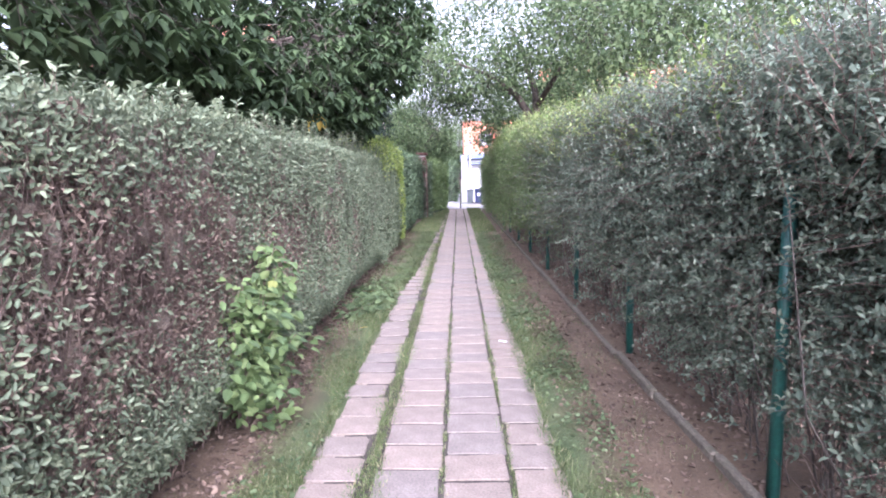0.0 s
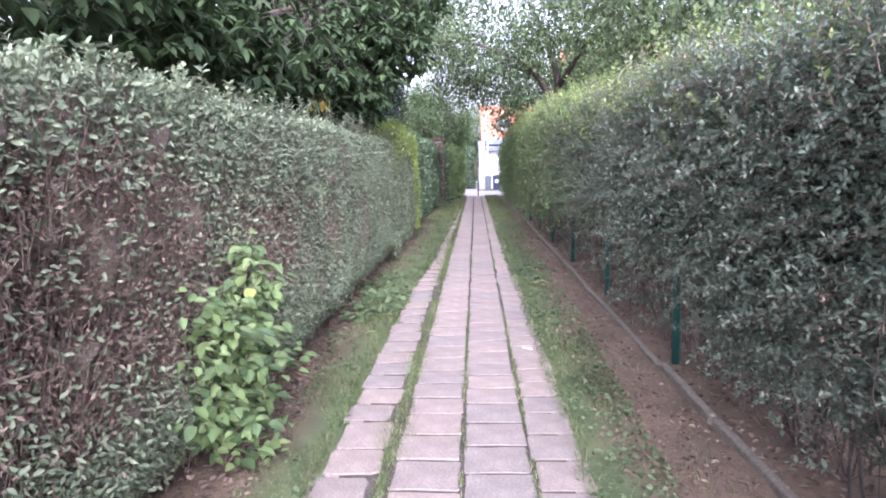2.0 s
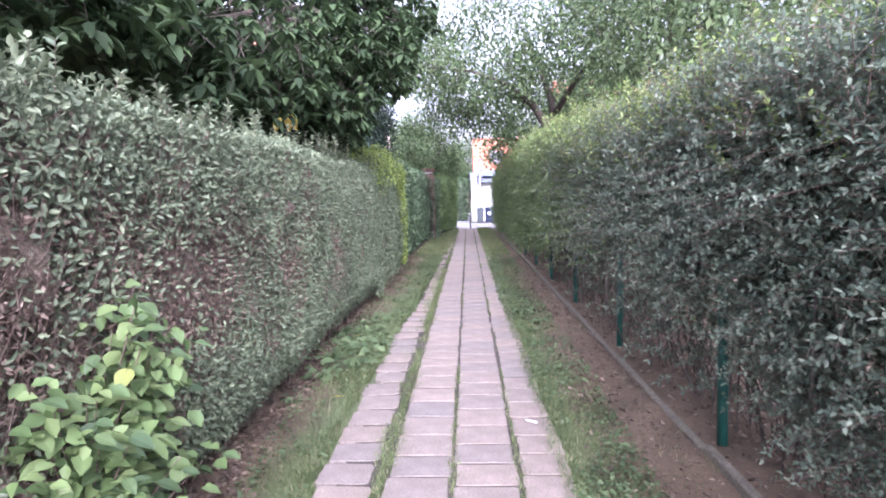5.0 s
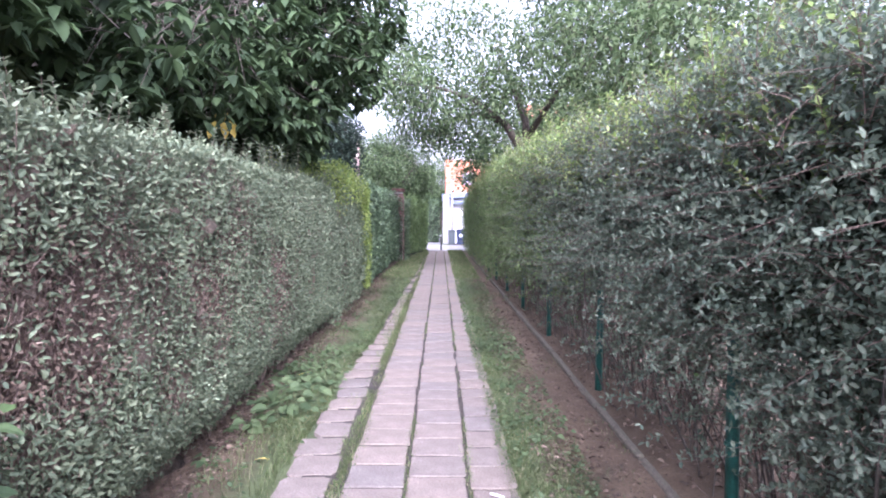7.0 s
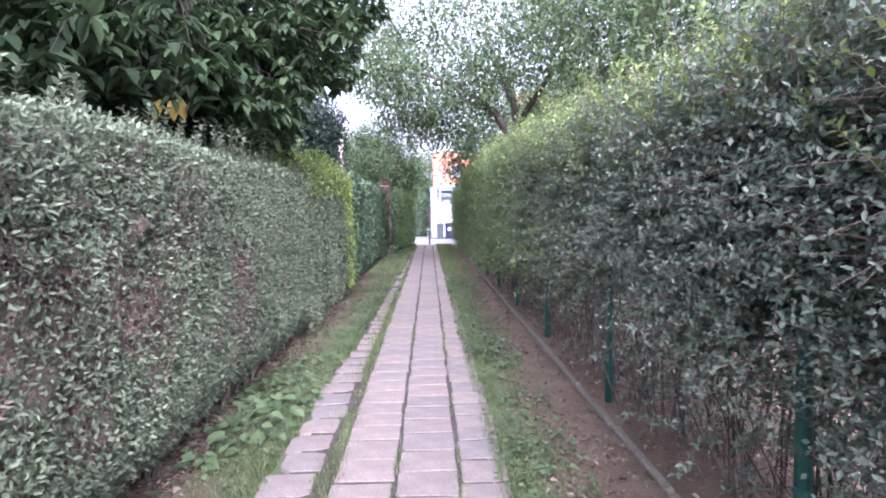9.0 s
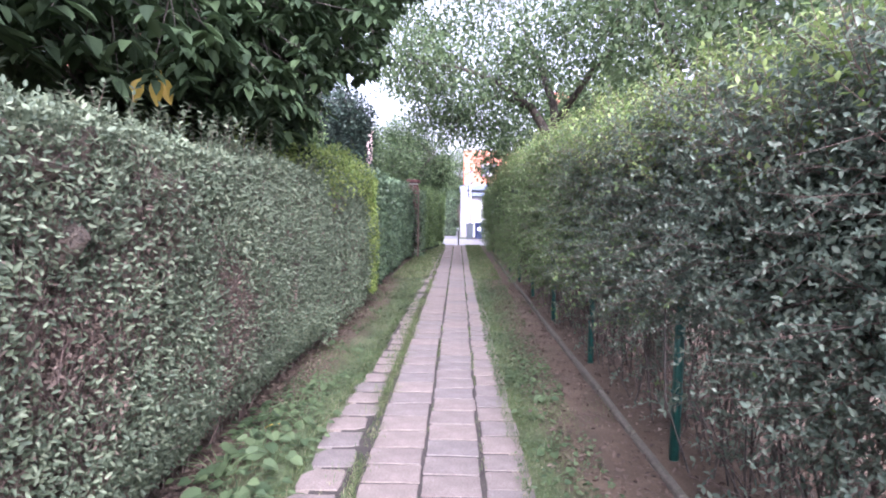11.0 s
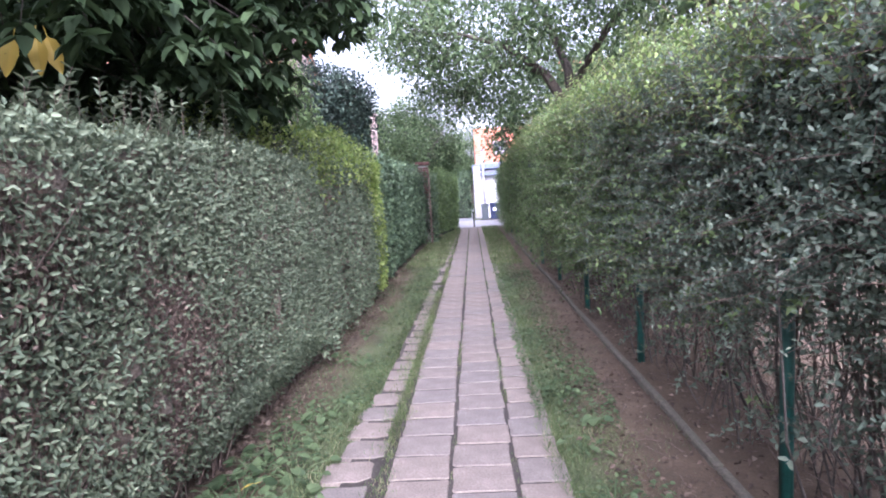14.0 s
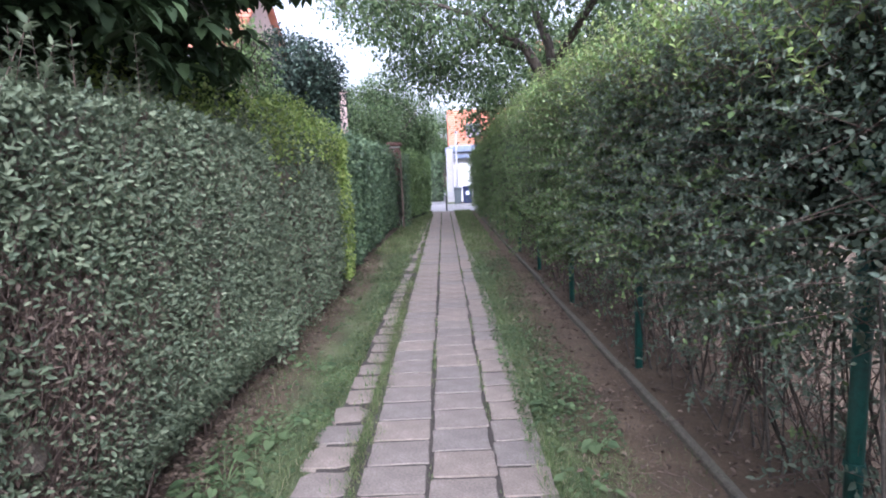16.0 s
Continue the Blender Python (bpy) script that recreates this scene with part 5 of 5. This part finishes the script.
garage = empty("garage", "white garage with blue-grey roof edge across the street", "garage", at=(4, 44, 0))
part("wall", boxed(0.42, 8.5, 42.0, 47.0, -0.1, 3.0), M_RENDER_W, garage)
part("corner_pillar", boxed(0.36, 0.80, 41.75, 42.3, -0.05, 3.26, bevel=0.02), M_RENDER_G, garage, "grey corner pillar")
part("roof_edge", boxed(0.82, 8.8, 41.6, 42.0, 3.08, 3.42, bevel=0.02), M_BLUE, garage)
part("roof_slab", boxed(0.3, 8.8, 42.0, 47.2, 3.02, 3.36, bevel=0.02), M_BLUE, garage)
part("canopy", boxed(0.84, 8.6, 41.5, 41.99, 2.66, 2.88, bevel=0.02), M_BLUE, garage)
gd = part("garage_door", boxed(1.2, 3.7, 41.93, 41.995, 0.0, 2.35, bevel=0.01), M_RENDER_W, garage, "white panelled garage door")
for k in range(4):
    part("door_panel", boxed(1.28, 3.62, 41.90, 41.928, 0.08 + 0.57 * k, 0.58 + 0.57 * k, bevel=0.012), M_RENDER_W, gd)
bm = bmesh.new()
tube(bm, [(1.02, 41.9, 0.0), (1.02, 41.9, 3.0)], [0.05, 0.05], 8)
part("downpipe", bm, M_DARK, garage)

hs = house("house with an orange-red tiled roof beyond the street", 0.9, 13.0, 47.6, 56.0, 3.9, 6.5, M_RENDER_W, [(6.5, 1.2, 1.4, 1.3), (10.0, 1.2, 1.4, 1.3)])
sky_light = part("dormer", boxed(1.95, 2.95, 47.9, 49.6, 4.35, 5.3, bevel=0.03), M_RENDER_G, hs)
part("pane", boxed(2.05, 2.42, 47.88, 47.897, 4.6, 5.15), M_GLASS, sky_light)
part("pane", boxed(2.48, 2.85, 47.88, 47.897, 4.6, 5.15), M_GLASS, sky_light)
house("pink rendered house with a red tiled roof", -17.0, -7.0, 26.0, 34.0, 6.3, 9.6, M_RENDER_P, [(-8.6, 3.6, 1.1, 1.3), (-11.5, 3.6, 1.1, 1.3), (-8.6, 0.9, 1.1, 1.3)])
tagged(part("garden_shed", boxed(-9.8, -8.2, 23.6, 25.6, -0.05, 3.9, bevel=0.02), M_BRICK), "red brick outbuilding in front of the pink house", "outbuilding")
house("red-roofed house behind the garden trees", 5.5, 15.0, 33.0, 40.5, 4.6, 8.2, M_RENDER_W, [(7.5, 2.2, 1.2, 1.3), (11.0, 2.2, 1.2, 1.3)])
tagged(part("garden_wall", boxed(-12, -2.7, 40.2, 40.5, -0.1, 0.9, bevel=0.02), M_RENDER_G), "low grey rendered garden wall along the street", "wall", kind="structure")

# far hedge beyond the street
fh = empty("hedge", "dark green hedge on the far side of the street", "hedge", "garden hedges", at=(-5, 43.5, 0))
n = 9000
P = np.stack([rng.uniform(-11, 0.2, n), 43.3 + rng.uniform(-0.5, 0.5, n), rng.uniform(0.0, 1.0, n) ** 0.8 * 3.0], 1)
P[:, 2] *= 1 + 0.12 * wave(P[:, 0] * 2, P[:, 1], 77)
foliage("foliage", P, np.tile([0, -0.6, 0.1], (n, 1)) + rnd(n, 0.7), np.tile([0, -0.9, 0.5], (n, 1)) + rnd(n, 0.5), 0.16, 0.6, L_IVY, fh)
# plain block behind the leaves, its dark colour standing for inner shade
part("shaded_inner_growth", boxed(-11, 0.1, 43.3, 43.8, -0.05, 2.6, bevel=0.1), M_CORE_G, fh, kind="stuff")

# ---- edging boards and path slabs ----
edging = empty("edging", "weathered concrete edging along the hedge foot", "edging", kind="structure", at=(1.6, 0, 0))
me = bpy.data.meshes.new("edging_board")
bm = boxed(-0.028, 0.028, -0.494, 0.494, -0.12, 0.042, bevel=0.012)
bm.to_mesh(me)
bm.free()
me.materials.append(M_CURB)
r = random.Random(2)
for k in range(32):
    ob = new("edging_board", me)
    ob.parent = edging
    ob.matrix_basis = Matrix.Translation((-1.6, 0, 0)) @ pose(1.60 - 0.055 * min(1.0, max(0.0, (k - 2.3) / 5)) + 0.008 * math.sin(k), 0.7 + k, r.uniform(-0.022, 0.008), r.uniform(-0.6, 0.6), r.uniform(-5, 5), r.uniform(-0.5, 0.5))

path = empty("path", "garden path of four rows of worn pinkish concrete slabs", "path", kind="structure")


def slab_mesh(w, d, seed, worn=0.02):
    """A slab with worn, slightly wavy edges and knocked corners."""
    q = random.Random(seed)
    bm = bmesh.new()
    cut = [[q.uniform(0.004, worn) for _ in range(2)] for _ in range(4)]
    corners = [(-1, -1), (1, -1), (1, 1), (-1, 1)]
    out = []
    for k, (sx, sy) in enumerate(corners):
        ends = [(sx * (w / 2 - cut[k][0]), sy * d / 2), (sx * w / 2, sy * (d / 2 - cut[k][1]))]
        out += ends[::-1] if k % 2 else ends
    order = sorted(out, key=lambda p: math.atan2(p[1] / d, p[0] / w))
    rim = []
    for k, p in enumerate(order):
        n = order[(k + 1) % 8]
        rim.append(p)
        if math.dist(p, n) > 0.12:
            for f in (0.33, 0.67):
                j = q.uniform(-0.007, 0.002)
                m = (p[0] + (n[0] - p[0]) * f, p[1] + (n[1] - p[1]) * f)
                rim.append((m[0] * (1 + 2 * j / w), m[1] * (1 + 2 * j / d)))
    rings = []
    for inset, z in ((0.0, -0.05), (0.0, -0.006), (0.004, 0.0)):
        rings.append([bm.verts.new((p[0] * (1 - 2 * inset / w), p[1] * (1 - 2 * inset / d), z)) for p in rim])
    c = len(rim)
    for a, b in zip(rings, rings[1:]):
        for k in range(c):
            bm.faces.new((a[k], a[(k + 1) % c], b[(k + 1) % c], b[k]))
    bm.faces.new(rings[-1])
    bmesh.ops.recalc_face_normals(bm, faces=bm.faces)
    m = bpy.data.meshes.new("slab")
    bm.to_mesh(m)
    bm.free()
    m.materials.append(M_SLAB)
    return m


PITCH = 0.316
wide = [slab_mesh(0.362, PITCH - 0.021, k) for k in range(8)]
narrow = [slab_mesh(0.285, PITCH - 0.021, 20 + k) for k in range(6)]
strip = [slab_mesh(0.20, 0.26, 40 + k, 0.08) for k in range(6)]
broken = [slab_mesh(0.22 + 0.012 * k, PITCH - 0.035 - 0.008 * (k % 4), 80 + k, 0.09) for k in range(8)]
worn = [slab_mesh(0.315, PITCH - 0.028, 60 + k, 0.055) for k in range(8)]
# the rows are laid unevenly: joint number and its place along the path, row by row
ROWS = ((-0.61, (0, 3, 4, 9, 12), (2.951, 3.827, 4.208, 5.62, 6.577)),
        (-0.194, (0, 4, 7, 13, 16, 23), (3.087, 4.32, 5.13, 7.07, 7.87, 10.07)),
        (0.194, (0, 5, 8, 14, 17, 24), (2.955, 4.49, 5.30, 7.18, 8.03, 10.2)),
        (0.541, (0, 4, 8, 13, 16, 23), (3.09, 4.334, 5.437, 7.031, 7.80, 10.02)))


def joint(nums, places, k):
    if k < 0:
        return places[0] + PITCH * k
    if k > nums[-1]:
        return places[-1] + PITCH * (k - nums[-1])
    return float(np.interp(k, nums, places))


r = random.Random(11)
far = []
for col, (cx, nums, places) in enumerate(ROWS):
    for k in range(-16, 95):
        y0, y1 = joint(nums, places, k), joint(nums, places, k + 1)
        y = (y0 + y1) / 2 + r.uniform(-0.004, 0.004)
        if y > 32.2:
            continue
        kinds, x, tip, z = wide, cx + r.uniform(-0.009, 0.009), 0.35, r.uniform(-0.001, 0.004)
        if col == 3:
            kinds, x = narrow, cx + r.uniform(-0.012, 0.014)
        if col == 0:
            kinds, x, tip, z = worn, cx + r.uniform(-0.035, 0.02), 0.8, r.uniform(-0.003, 0.004)
            if y > 6.6:
                kinds, x, z = broken, -0.605 + r.uniform(-0.05, 0.03), r.uniform(-0.002, 0.004)
            if y > 9.6:
                kinds, x = strip, -0.53 + r.uniform(-0.05, 0.03)
            if y > 6.6 and r.random() < 0.14:
                continue
        m = pose(x, y, z, r.uniform(-tip, tip), r.uniform(-tip, tip), r.uniform(-1.0, 1.0) * (3.5 if col == 0 else 1)) @ Matrix.Diagonal((1, (y1 - y0) / PITCH, 1, 1))
        me = r.choice(kinds)
        if 1.9 < y < 24.0:
            ob = new("slab", me)
            ob.parent = path
            ob.matrix_basis = m
        else:
            far.append((me, m))
bm = bmesh.new()
for me, m in far:
    vs = [bm.verts.new(m @ v.co) for v in me.vertices]
    for p in me.polygons:
        bm.faces.new([vs[i] for i in p.vertices])
part("far_slabs", bm, M_SLAB, path, kind="stuff")
